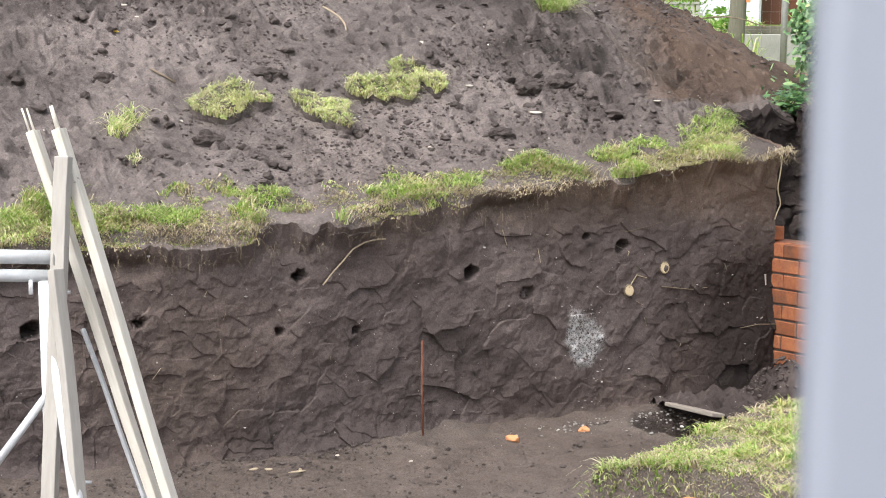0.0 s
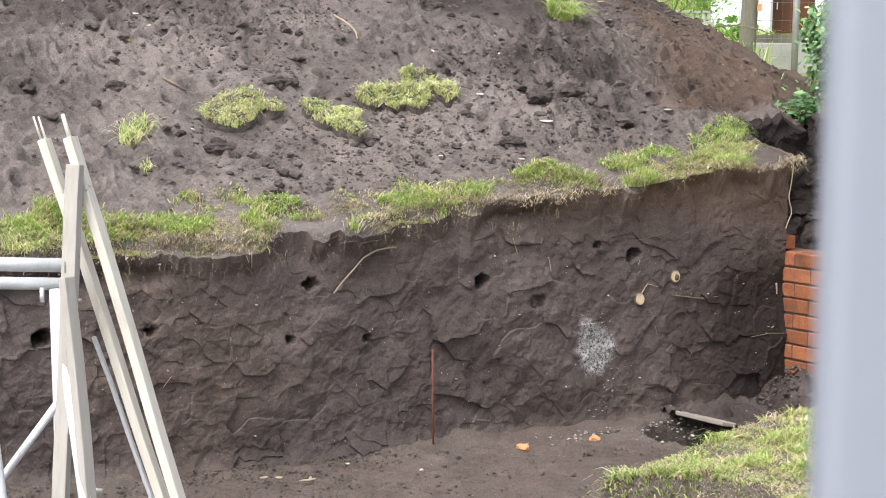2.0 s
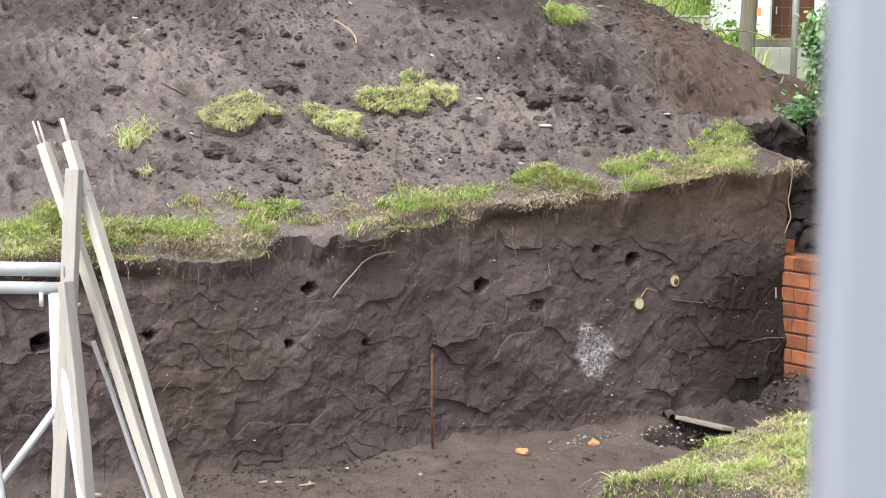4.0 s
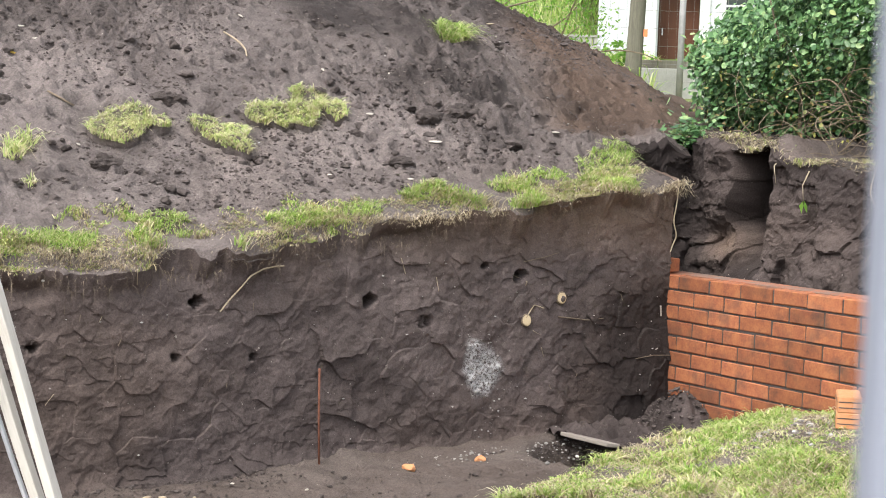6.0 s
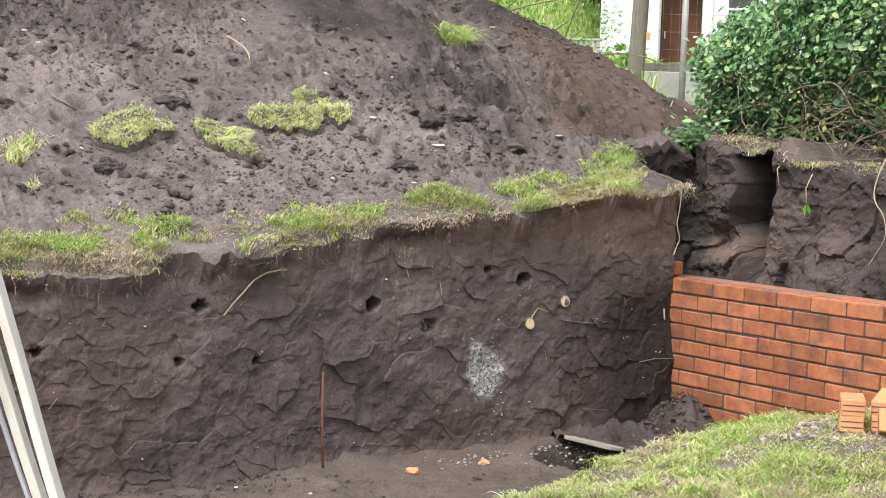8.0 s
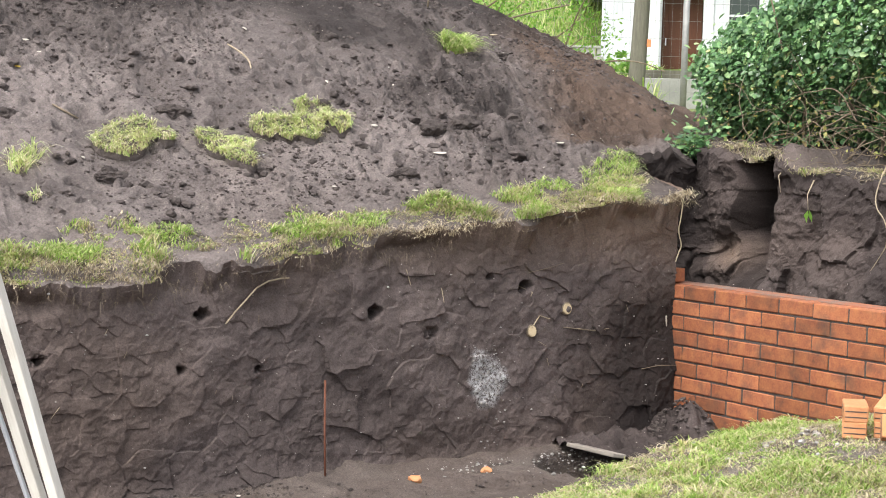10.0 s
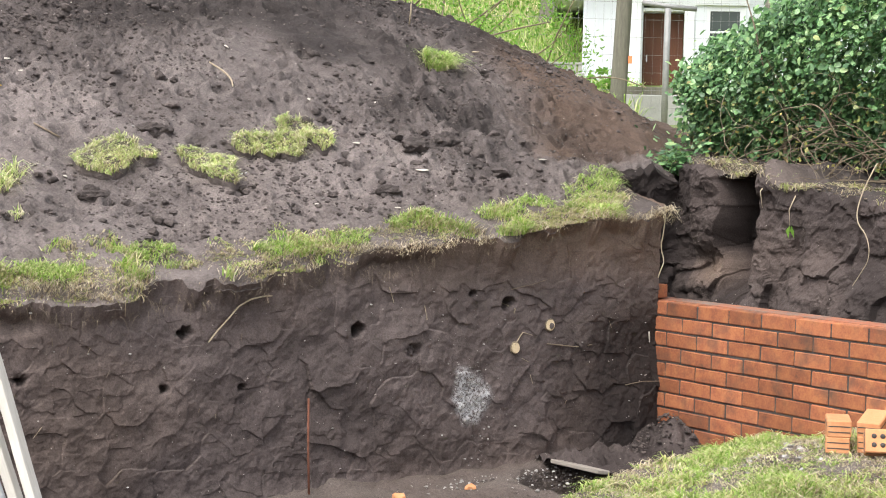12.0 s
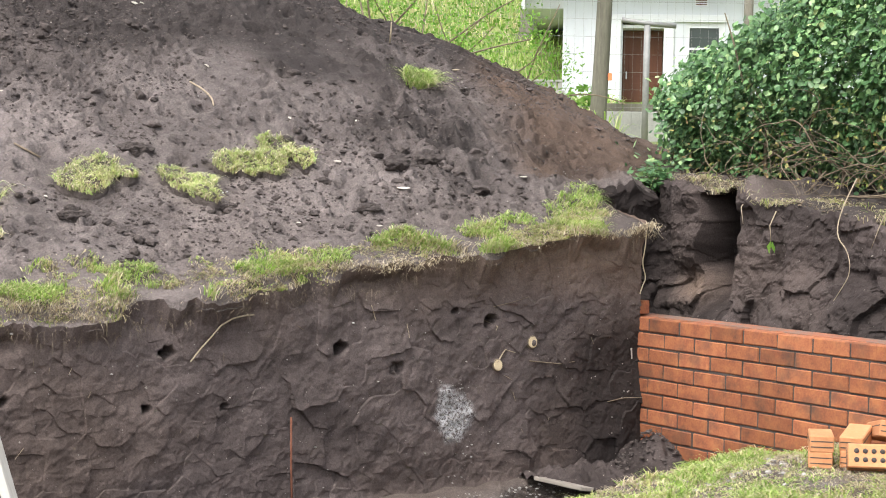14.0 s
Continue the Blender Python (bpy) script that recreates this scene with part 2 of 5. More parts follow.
def attribute(me, name, values):
    me.attributes.new(name, "FLOAT", "POINT").data.foreach_set("value", np.asarray(values, np.float32).ravel())


def part(name, bm, material, parent=None, label="", smooth=False):
    """Links a bmesh, or a finished mesh, as one object under a thing or a part."""
    if isinstance(bm, bpy.types.Mesh):
        me = bm
    else:
        me = bpy.data.meshes.new(name)
        bm.to_mesh(me)
        bm.free()
        me.materials.append(material)
        if smooth:
            me.polygons.foreach_set("use_smooth", [True] * len(me.polygons))
    ob = new(name, me)
    if parent:
        ob.parent = parent
    if label:
        ob["label"] = label
    return ob


def box(sx, sy, sz, at=(0, 0, 0), bev=0.0, seg=1, jitter=0.0, rng=None):
    """A box about `at`, bevelled."""
    bm = bmesh.new()
    bmesh.ops.create_cube(bm, size=1)
    for v in bm.verts:
        v.co = Vector((v.co.x * sx + at[0], v.co.y * sy + at[1], v.co.z * sz + at[2]))
    if bev:
        bmesh.ops.bevel(bm, geom=bm.edges[:], offset=bev, segments=seg, affect="EDGES", profile=0.6)
    if jitter and rng is not None:
        for v in bm.verts:
            v.co += Vector(rng.uniform(-jitter, jitter, 3))
    return bm


def tube_arrays(path, radii, sides=8):
    """Verts and faces of a tapered tube with closed ends along a path."""
    path = np.asarray(path, float)
    k = len(path)
    radii = np.broadcast_to(np.asarray(radii, float), (k,))
    tang = np.gradient(path, axis=0)
    tang /= np.linalg.norm(tang, axis=1)[:, None] + 1e-9
    ref = np.array([0.0, 0, 1]) if abs(tang[0, 2]) < 0.9 else np.array([1.0, 0, 0])
    u = np.cross(tang, ref)
    u /= np.linalg.norm(u, axis=1)[:, None] + 1e-9
    w = np.cross(tang, u)
    ang = np.linspace(0, 2 * np.pi, sides, endpoint=False)
    v = path[:, None] + radii[:, None, None] * (np.cos(ang)[None, :, None] * u[:, None] + np.sin(ang)[None, :, None] * w[:, None])
    f = []
    for i in range(k - 1):
        for j in range(sides):
            a, b = i * sides + j, i * sides + (j + 1) % sides
            f.append([a, b, b + sides, a + sides])
    f.append(list(range(sides))[::-1])
    f.append([(k - 1) * sides + j for j in range(sides)])
    return v.reshape(-1, 3), f


def join_arrays(chunks):
    verts, faces, off = [], [], 0
    for v, f in chunks:
        verts.append(v)
        faces += [[i + off for i in q] for q in f]
        off += len(v)
    return np.concatenate(verts), faces


def tube(name, path, radii, material, parent=None, sides=10, label=""):
    path = np.asarray(path, float)
    radii = np.broadcast_to(np.asarray(radii, float), (len(path),))
    if len(path) > 3:
        for _ in range(2):
            q = np.stack([0.75 * path[:-1] + 0.25 * path[1:], 0.25 * path[:-1] + 0.75 * path[1:]], 1).reshape(-1, 3)
            w = np.stack([0.75 * radii[:-1] + 0.25 * radii[1:], 0.25 * radii[:-1] + 0.75 * radii[1:]], 1).ravel()
            path, radii = np.concatenate([path[:1], q, path[-1:]]), np.concatenate([radii[:1], w, radii[-1:]])
    v, f = tube_arrays(path, radii, sides)
    return part(name, mesh_of(name, v, f, material), None, parent, label)


def thing(name, at=(0, 0, 0), label="", category="", group="", rz=0.0):
    ob = new(name)
    ob.matrix_world = pose(*at, 0, 0, rz)
    return tagged(ob, label, category, group)


ICO = bmesh.new()
bmesh.ops.create_icosphere(ICO, subdivisions=2, radius=1)
ICO_V = np.array([v.co[:] for v in ICO.verts])
ICO_F = np.array([[v.index for v in f.verts] for f in ICO.faces])
ICO.free()


OCT = bmesh.new()
bmesh.ops.create_icosphere(OCT, subdivisions=1, radius=1)
OCT_V = np.array([v.co[:] for v in OCT.verts])
OCT_F = np.array([[v.index for v in f.verts] for f in OCT.faces])
OCT.free()


def crumbs(centres, sizes, rng, squash=0.7):
    """Thousands of small broken crumbs, twenty faces each."""
    n = len(sizes)
    v = OCT_V[None] * rng.uniform(0.6, 1.25, (n, 1, 3)) * (1 + rng.normal(0, 0.16, (n, 12, 1)))
    a = rng.uniform(0, 6.28, n)
    c, q = np.cos(a)[:, None], np.sin(a)[:, None]
    v = np.stack([v[..., 0] * c - v[..., 1] * q, v[..., 0] * q + v[..., 1] * c, v[..., 2] * squash], -1)
    v = v * np.asarray(sizes)[:, None, None] + np.asarray(centres)[:, None]
    f = OCT_F[None] + (np.arange(n) * 12)[:, None, None]
    return v.reshape(-1, 3), f.reshape(-1, 3)


def lumps(centres, sizes, rng, squash=0.6, rough=0.45):
    """Many angular lumps of earth or stone in one set of arrays."""
    vs, fs = [], []
    for k, (c, s) in enumerate(zip(centres, sizes)):
        v = ICO_V * rng.uniform(0.7, 1.2, 3) * [1, 1, squash]
        v = v * (1 + rough * (fbm(ICO_V[:, 0] * 1.3 + k * 3.1, ICO_V[:, 1] * 1.3 + ICO_V[:, 2] * 1.7, 3, k % 50))[:, None])
        a = rng.uniform(0, 6.28)
        r = np.array([[math.cos(a), -math.sin(a), 0], [math.sin(a), math.cos(a), 0], [0, 0, 1]])
        vs.append(v @ r.T * s + c)
        fs.append(ICO_F + k * len(ICO_V))
    return np.concatenate(vs), np.concatenate(fs)


def blades(roots, heights, rng, lean=0.5, width=0.006, push=(0, 0, 0)):
    """Bent, tapering blades, two quads and a tip each."""
    n = len(roots)
    a = rng.uniform(0, 2 * np.pi, n)
    side = np.stack([np.cos(a), np.sin(a), np.zeros(n)], 1)
    b = a + np.pi / 2 + rng.normal(0, 0.5, n)
    out = np.stack([np.cos(b), np.sin(b), np.zeros(n)], 1) * (np.abs(rng.normal(lean, lean * 0.6, n)))[:, None] + np.asarray(push)
    w = (width * rng.uniform(0.6, 1.3, n))[:, None]
    h = np.asarray(heights)[:, None]
    up = np.array([0, 0, 1.0])
    p1 = roots + h * (0.5 * up + 0.22 * out)
    p2 = roots + h * (0.85 * up + 0.65 * out)
    p3 = roots + h * ((1.0 - 0.25 * np.linalg.norm(out, axis=1)[:, None]) * up + 1.15 * out)
    v = np.stack([roots - side * w, roots + side * w, p1 - side * w * 0.9, p1 + side * w * 0.9, p2 - side * w * 0.6, p2 + side * w * 0.6, p3], 1).reshape(-1, 3)
    i = (np.arange(n) * 7)[:, None]
    f = np.concatenate([i + [0, 1, 3, 2], i + [2, 3, 5, 4]], 0).tolist() + (i + [4, 5, 6]).tolist()
    return v, f


# ------------------------------------------------------------------ ground forms
LIP_X = [-9.0, -4.4, -3.75, -3.5, -3.1, -2.7, -2.34, -1.85, -1.32, -0.76, -0.36, 0.0, 0.8, 3.0]
LIP_Z = [0.95, 0.98, 0.98, 1.00, 1.03, 1.07, 1.13, 1.17, 1.27, 1.32, 1.36, 1.38, 1.50, 1.55]


def ragged(x):
    """How far the torn edge of the bank stands back."""
    return 0.07 * fbm(x * 3.3, x * 0, 3, 201) + 0.03 * fbm(x * 14, x * 0, 3, 202)


def lip(x):
    return np.interp(x, LIP_X, LIP_Z)


def terrain(x, y):
    """The land beyond the pit, rising to a hillside."""
    r = np.hypot(np.asarray(x) - EYE_X, np.asarray(y) - EYE_Y)
    far = np.clip((np.asarray(x) + np.asarray(y)) * 0.7 - 27, 0, 60)
    return 1.5 + 0.055 * np.clip(r - 10, 0, 40) + 0.34 * far + 0.25 * fbm(np.asarray(x) * 0.15, np.asarray(y) * 0.15, 3, 5) * np.clip((r - 12) / 10, 0, 1)


def bank(x, y):
    """Top of the bank with the heap of dug soil on it, before roughness."""
    x, y = np.asarray(x, float), np.asarray(y, float)
    base = lip(x) + 0.30 * np.clip(y, 0, 0.8) + 0.03 * np.clip(y - 0.8, 0, 20) - 0.45 * np.clip((x - 0.55) / 0.5, 0, 1)
    dx = np.maximum(x + 0.643, 0) * 0.604
    run = np.clip(-0.643 - x, 0, 6)
    heap = 3.25 + 0.02 * run - 0.639 * np.sqrt(dx ** 2 + (y - 3.471 - 0.10 * run) ** 2 + 0.09)
    return 0.5 * (base + heap + np.sqrt((base - heap) ** 2 + 0.02))


RNG = np.random.default_rng(7)
DENTS = np.stack([RNG.uniform(-6, 1.2, 620), RNG.uniform(0.35, 3.2, 620), RNG.uniform(0.015, 0.055, 620), RNG.uniform(0.02, 0.075, 620)], 1)


def sod_edge(x):
    """How far back the torn sods end, leaving a bare bench along the lip."""
    left_part = np.clip((-1.55 - x) / 0.5, 0, 1)
    return left_part * np.clip(0.06 + 0.12 * fbm(x * 2.1, x * 0, 3, 205) + 0.04 * fbm(x * 11, x * 0, 2, 206), 0.0, 0.11)


def tipped(x, y):
    """Where wet clotted soil was tipped last."""
    return np.exp(-(((x + 0.6 - 0.45 * (y - 1.2)) / 0.45) ** 2 + ((y - 1.2) / 0.6) ** 2))


def bank_rough(x, y):
    z = bank(x, y) - 0.04 * np.clip((sod_edge(x) - y) / 0.02, 0, 1)
    soft = np.clip((y - 0.05) / 0.4, 0.45, 1)
    z = z + soft * (0.10 * fbm(x * 0.9, y * 0.9, 3, 11) + 0.085 * fbm(x * 4, y * 4, 3, 21) * (0.4 + 0.9 * np.clip(fbm(x * 0.8, y * 0.8, 2, 31) + 0.5, 0, 1)))
    loose = np.clip(fbm(x * 0.8 + 4, y * 1.0, 3, 41) * 2.8 + 0.45 + 0.5 * np.exp(-(((x + 0.9) / 0.5) ** 2 + ((y - 1.1) / 0.6) ** 2)), 0, 1)
    ridged = 1 - np.abs(fbm(x * 9, y * 9, 3, 51)) * 3
    return z + soft * (loose * 0.018 * ridged + 0.026 * fbm(x * 15, y * 15, 4, 57) * (0.2 + loose) + knobs(x, y, 0.13, 5, 0.10 + 0.35 * loose) * 0.4 + knobs(x + 3.1, y, 0.065, 8, 0.15 + 0.7 * loose) * 0.8 + tipped(x, y) * (0.055 * (1 - 3 * np.abs(fbm(x * 3.2, y * 4.2, 3, 58))) + 0.05 * fbm(x * 9, y * 9, 4, 59)) + 0.012 * fbm(x * 32, y * 32, 3, 60) * (0.35 + loose))


def knobs(x, y, w, seed, share):
    """Half-buried lumps: one at most in each square of side w, higher than the soil by up to a third of it."""
    best = np.zeros(np.shape(x))
    ci, cj = np.floor(x / w).astype(int), np.floor(y / w).astype(int)
    for di in (-1, 0, 1):
        for dj in (-1, 0, 1):
            i, j = ci + di, cj + dj

            def h(k):
                v = (i * 73856093 ^ j * 19349663 ^ (k + seed) * 83492791) & 0xFFFFFF
                v = (v * 48271 + 12345 * k) & 0xFFFFFF
                return ((v >> 4) & 0xFFFF) / 65535.0
            r = w * (0.18 + 0.42 * h(3) ** 2) * (h(4) < share)
            dx, dy = x - (i + h(1)) * w, y - (j + h(2)) * w
            q = np.abs(dx * (0.8 + 0.5 * h(5)) + dy * (h(6) - 0.5)) ** 2.4 + np.abs(dy * (0.8 + 0.5 * h(6))) ** 2.4
            best = np.maximum(best, np.sqrt(np.clip(r * r - (q ** (2 / 2.4)), 0, None)) * (0.5 + 0.5 * h(7)))
    return best


# hollows in the cut face: x, z, radius, depth
HOLES = [(-2.01, 0.81, 0.034, 0.13), (-1.05, 0.905, 0.036, 0.13), (-2.96, 0.83, 0.032, 0.10), (-1.70, 0.70, 0.040, 0.035), (-2.66, 0.56, 0.022, 0.05),
         (-4.24, 0.655, 0.04, 0.12), (-3.75, 0.665, 0.03, 0.07), (-3.07, 0.58, 0.02, 0.05), (-1.30, 0.97, 0.018, 0.05)]


def spade(x, z, wx, wz, seed, off, lean, side):
    """Hollow spade cuts side by side, most of them curving out towards their foot."""
    near, out = np.full(x.shape, 9.0), np.zeros(x.shape)
    ci, cj = np.floor(x / wx).astype(int), np.floor(z / wz).astype(int)
    for di in (-1, 0, 1):
        for dj in (-1, 0, 1):
            i, j = ci + di, cj + dj

            def h(k):
                v = (i * 73856093 ^ j * 19349663 ^ (k + seed) * 83492791) & 0xFFFFFF
                v = (v * 48271 + 12345 * k) & 0xFFFFFF
                return ((v >> 4) & 0xFFFF) / 65535.0
            dx = (x - (i + 0.5 + 0.75 * (h(1) - 0.5)) * wx) / wx
            dz = (z - (j + 0.5 + 0.75 * (h(2) - 0.5)) * wz) / wz
            u, w = dx + 0.7 * (h(6) - 0.5) * dz, dz + 0.5 * (h(7) - 0.5) * dx
            m = np.maximum(np.abs(u), np.abs(w)) + 0.25 * np.hypot(u, w) - 0.3 * h(8)
            val = off * (2 * h(3) - 1) + lean * 1.6 * (h(4) - 0.34) * (w - 0.5 * w * w) + side * (2 * h(5) - 1) * u + 0.5 * off * (u * u)
            out = np.where(m < near, val, out)
            near = np.minimum(near, m)
    return out


def cut_depth(x, z):
    """How far the cut face stands back (metres) at x and height z."""
    wob = 0.020 * fbm(x * 4, z * 4, 3, 71)
    wo2 = 0.020 * fbm(x * 4 + 9, z * 4, 3, 72)
    amount = np.clip(0.75 + 1.2 * fbm(x * 1.3, z * 1.6, 2, 73), 0.3, 1.2)
    d = amount * spade(x + wob, z + wo2, 0.21, 0.20, 3, 0.006, 0.024, 0.017)
    d = d + 0.55 * (1.4 - amount) * spade(x + 7.3 + 0.3 * z + wob, z + 2.1 + wo2, 0.11, 0.10, 9, 0.005, 0.014, 0.010)
    d = d + 0.040 * fbm(x * 1.2, z * 1.5, 3, 81) + 0.012 * fbm(x * 6, z * 7, 3, 90) + 0.009 * fbm(x * 13, z * 16, 3, 93) + 0.005 * fbm(x * 34, z * 34, 3, 91) + 0.05 * z - 0.012
    for hx, hz, hr, hd in HOLES:
        q = ((x - hx) / hr) ** 2 + ((z - hz) / (hr * 0.8)) ** 2 + 2.2 * fbm(x * 26 + hx * 40, z * 26, 3, 92)
        d = d + 1.7 * hd * np.exp(-np.clip(q, 0, 9) ** 2) * (np.hypot(x - hx, z - hz) < 2.6 * hr)
    return d


# cut face of the pit, with its rounded corner towards the trench
xs = np.concatenate([np.linspace(-9, -5.2, 60, endpoint=False), np.linspace(-5.2, 0.0, 960)])
ang = np.linspace(0, np.pi / 2, 10)[1:]
px = np.concatenate([xs, 0.0 + 0.05 * np.sin(ang), np.full(34, 0.05)])
py = np.concatenate([xs * 0, 0.05 * (1 - np.cos(ang)), np.linspace(0.06, 0.75, 34)])
nx = np.concatenate([xs * 0, np.sin(ang), np.ones(34)])
ny = np.concatenate([xs * 0 - 1, -np.cos(ang), np.zeros(34)])
arc = np.concatenate([xs, 0.08 * ang / ang[-1], 0.09 + np.linspace(0, 0.7, 34)])
NZ = 240
vz = np.linspace(0, 1, NZ)
S, V = np.meshgrid(arc, vz, indexing="ij")


def face_depth(a, z, topz):
    """The cut face with its torn, undercut upper edge and the earth slumped out at its foot."""
    v = (z + 0.06) / (topz + 0.06)
    fade_ = np.clip((1 - v) / 0.10, 0, 1)
    d = cut_depth(a, z) * (0.12 + 0.88 * fade_) - 0.005 * (1 - fade_) - 0.06 * np.clip((0.10 - z) / 0.12, 0, 1) ** 2
    under = np.clip(0.45 + 2.0 * fbm(a * 2.3, a * 0, 3, 303), 0, 1) * (a < 0)
    d = d + 0.055 * under * np.exp(-((topz - z - 0.085) / 0.035) ** 2)
    return d + ragged(a) * np.clip((v - 0.82) / 0.18, 0, 1) * (a < 0.0)


def lip_y(x):
    """The line of the torn upper edge."""
    return 0.015 + ragged(x) * (x < 0)


top = bank_rough(px, np.where(px < 0.0, lip_y(px), py + 0.01))
Zc = -0.06 + (top[:, None] + 0.06) * V
dep = face_depth(S, Zc, top[:, None])
back = np.clip((S - 0.02) / 0.2, 0, 1) * 0.05 * np.sin(np.clip(Zc, 0, 1.4) * 2.2)
X = px[:, None] - nx[:, None] * (dep + back)
Y = py[:, None] - ny[:, None] * dep
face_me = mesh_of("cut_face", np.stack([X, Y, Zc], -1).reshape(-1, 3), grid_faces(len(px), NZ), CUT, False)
tone = np.clip(0.9 * np.clip((Zc - 0.95) / 0.25, 0, 1) * np.clip((S + 2.2) / 1.2, 0, 1) + 0.7 * fbm(S * 1.1, Zc * 1.6, 3, 61) + 0.05, 0, 1)
attribute(face_me, "tone", tone)
LX, LZ = -1.31, 0.425
q = np.sqrt(((S - LX) / 0.125) ** 2 + ((Zc - LZ) / 0.165) ** 2) + 0.5 * fbm(S * 7 + 2, Zc * 7, 3, 68)
attribute(face_me, "lime", np.clip((1.05 - q) * 2.6, 0, 0.95))
attribute(face_me, "damp_shade", np.clip(0.85 * np.clip((S + 0.95) / 0.6, 0, 1) * np.clip((1.05 - Zc) / 0.3, 0, 1) + 0.5 * np.clip(fbm(S * 1.4 + 3, Zc * 1.8, 3, 86) * 1.6, 0, 1), 0, 0.95))
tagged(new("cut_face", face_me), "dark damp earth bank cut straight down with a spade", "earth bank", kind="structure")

# trench wall behind the brickwork, and the recess at its end
ty = np.concatenate([np.full(34, 0.72), np.linspace(0.70, -4.0, 620)])
tx = np.concatenate([np.linspace(0.03, 0.78, 34), np.full(620, 0.80)])
tnx = np.concatenate([np.zeros(34), -np.ones(620)])
tny = np.concatenate([-np.ones(34), np.zeros(620)])
ta = np.concatenate([np.linspace(5, 5.75, 34), 5.78 + np.linspace(0, 4.7, 620)])
S, V = np.meshgrid(ta, np.linspace(0, 1, 120), indexing="ij")
VERGE_Y, VERGE_Z = [-5, -1.04, -0.6, 0.0, 0.54, 0.75, 3], [1.43, 1.46, 1.52, 1.60, 1.63, 1.65, 1.72]


def verge_edge(y):
    """Height of the ragged upper edge of the trench."""
    return np.interp(y, VERGE_Y, VERGE_Z) + 0.06 * fbm(y * 5 + 3.2, y * 0, 3, 16) + 0.04 * fbm(y * 17 + 3.2, y * 0, 3, 17)


ttop = verge_edge(ty)
ttop[:34] = bank_rough(tx[:34], ty[:34] + 0.01) - 0.01
Zc = 0.2 + (ttop[:, None] - 0.2) * V
twob = 0.03 * fbm(S * 5, Zc * 5, 3, 12)
dep = spade(S + twob, Zc + twob, 0.34, 0.36, 5, 0.022, 0.040, 0.035) + 0.6 * spade(S + 0.2 * Zc, Zc + twob, 0.15, 0.13, 6, 0.012, 0.020, 0.016) + 0.06 * fbm(S * 2.2, Zc * 2.2, 3, 13) + 0.035 * fbm(S * 9, Zc * 9, 4, 14) + 0.012 * fbm(S * 28, Zc * 28, 3, 18)
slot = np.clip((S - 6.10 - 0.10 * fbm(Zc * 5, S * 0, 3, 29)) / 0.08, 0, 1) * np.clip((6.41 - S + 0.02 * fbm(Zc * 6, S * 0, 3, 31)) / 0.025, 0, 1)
dep = dep + 0.26 * slot * np.clip((Zc - 0.80) / 0.25, 0, 1) + 0.10 * np.exp(-(((S - 6.02) / 0.16) ** 2 + ((Zc - 1.08) / 0.08) ** 2))
dep = dep - (0.10 + 0.10 * fbm(S * 5, Zc * 6, 3, 24)) * np.clip((1.15 - Zc) / 0.3, 0, 1)
dep = dep * np.clip((ttop[:, None] - Zc) / 0.035, 0, 1)
X = tx[:, None] - tnx[:, None] * dep
Y = ty[:, None] - tny[:, None] * dep
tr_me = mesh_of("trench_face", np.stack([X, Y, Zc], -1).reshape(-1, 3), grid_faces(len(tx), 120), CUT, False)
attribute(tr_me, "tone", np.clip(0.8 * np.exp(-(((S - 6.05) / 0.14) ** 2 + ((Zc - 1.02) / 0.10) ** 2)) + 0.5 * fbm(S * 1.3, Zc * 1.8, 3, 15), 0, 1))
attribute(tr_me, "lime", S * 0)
# wall darkened for damp and shade; more shade painted into slot and end recess
attribute(tr_me, "damp_shade", np.clip(0.55 + 0.6 * fbm(S * 2, Zc * 2, 3, 27) + 0.5 * slot - 0.5 * np.exp(-(((S - 6.05) / 0.14) ** 2 + ((Zc - 1.02) / 0.10) ** 2)) + 0.35 * (S < 5.9), 0, 1))
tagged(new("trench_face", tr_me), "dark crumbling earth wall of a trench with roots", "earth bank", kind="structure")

# bank top with the soil heap
bx = np.concatenate([np.linspace(-9, -4.6, 60, endpoint=False), np.linspace(-4.6, 1.6, 620), np.linspace(1.65, 4.0, 25)])
bv = np.concatenate([np.linspace(0, 3.4, 400), np.linspace(3.43, 4.2, 20), np.linspace(4.25, 9.0, 40)])
edge = 0.70 * np.clip((bx - 0.02) / 0.06, 0, 1) + lip_y(bx)
XX, VV = np.meshgrid(bx, bv, indexing="ij")
YY = edge[:, None] + VV
ZZ = bank_rough(XX, YY)
for dx_, dy_, dr, dd in DENTS:
    k = (np.abs(XX - dx_) < 3 * dr) & (np.abs(YY - dy_) < 3 * dr)
    qq = ((XX[k] - dx_) / dr) ** 2 + ((YY[k] - dy_) / (0.7 * dr)) ** 2
    ZZ[k] += -dd * np.exp(-qq) + 0.35 * dd * np.exp(-(np.sqrt(qq) - 1.6) ** 2 * 4)
ZZ = ZZ - 0.03 * np.exp(-VV / 0.015)
heap_me = mesh_of("soil_heap", np.stack([XX, YY, ZZ], -1).reshape(-1, 3), grid_faces(len(bx), len(bv)), SOIL)
side = (XX + 0.05) + 0.42 * (1.9 - YY)
attribute(heap_me, "tone", np.clip(0.95 * np.clip((side - 0.15 + 0.35 * fbm(XX * 1.6, YY * 1.6, 3, 8)) / 0.35, 0, 1) * np.clip((YY - 0.75) / 0.25, 0, 1) + 0.35 * fbm(XX * 0.7, YY * 0.7, 3, 9), 0, 1))
band = np.exp(-(((XX + 0.55 - 0.45 * (YY - 1.2)) / 0.42) ** 2 + ((YY - 1.25) / 0.75) ** 2))
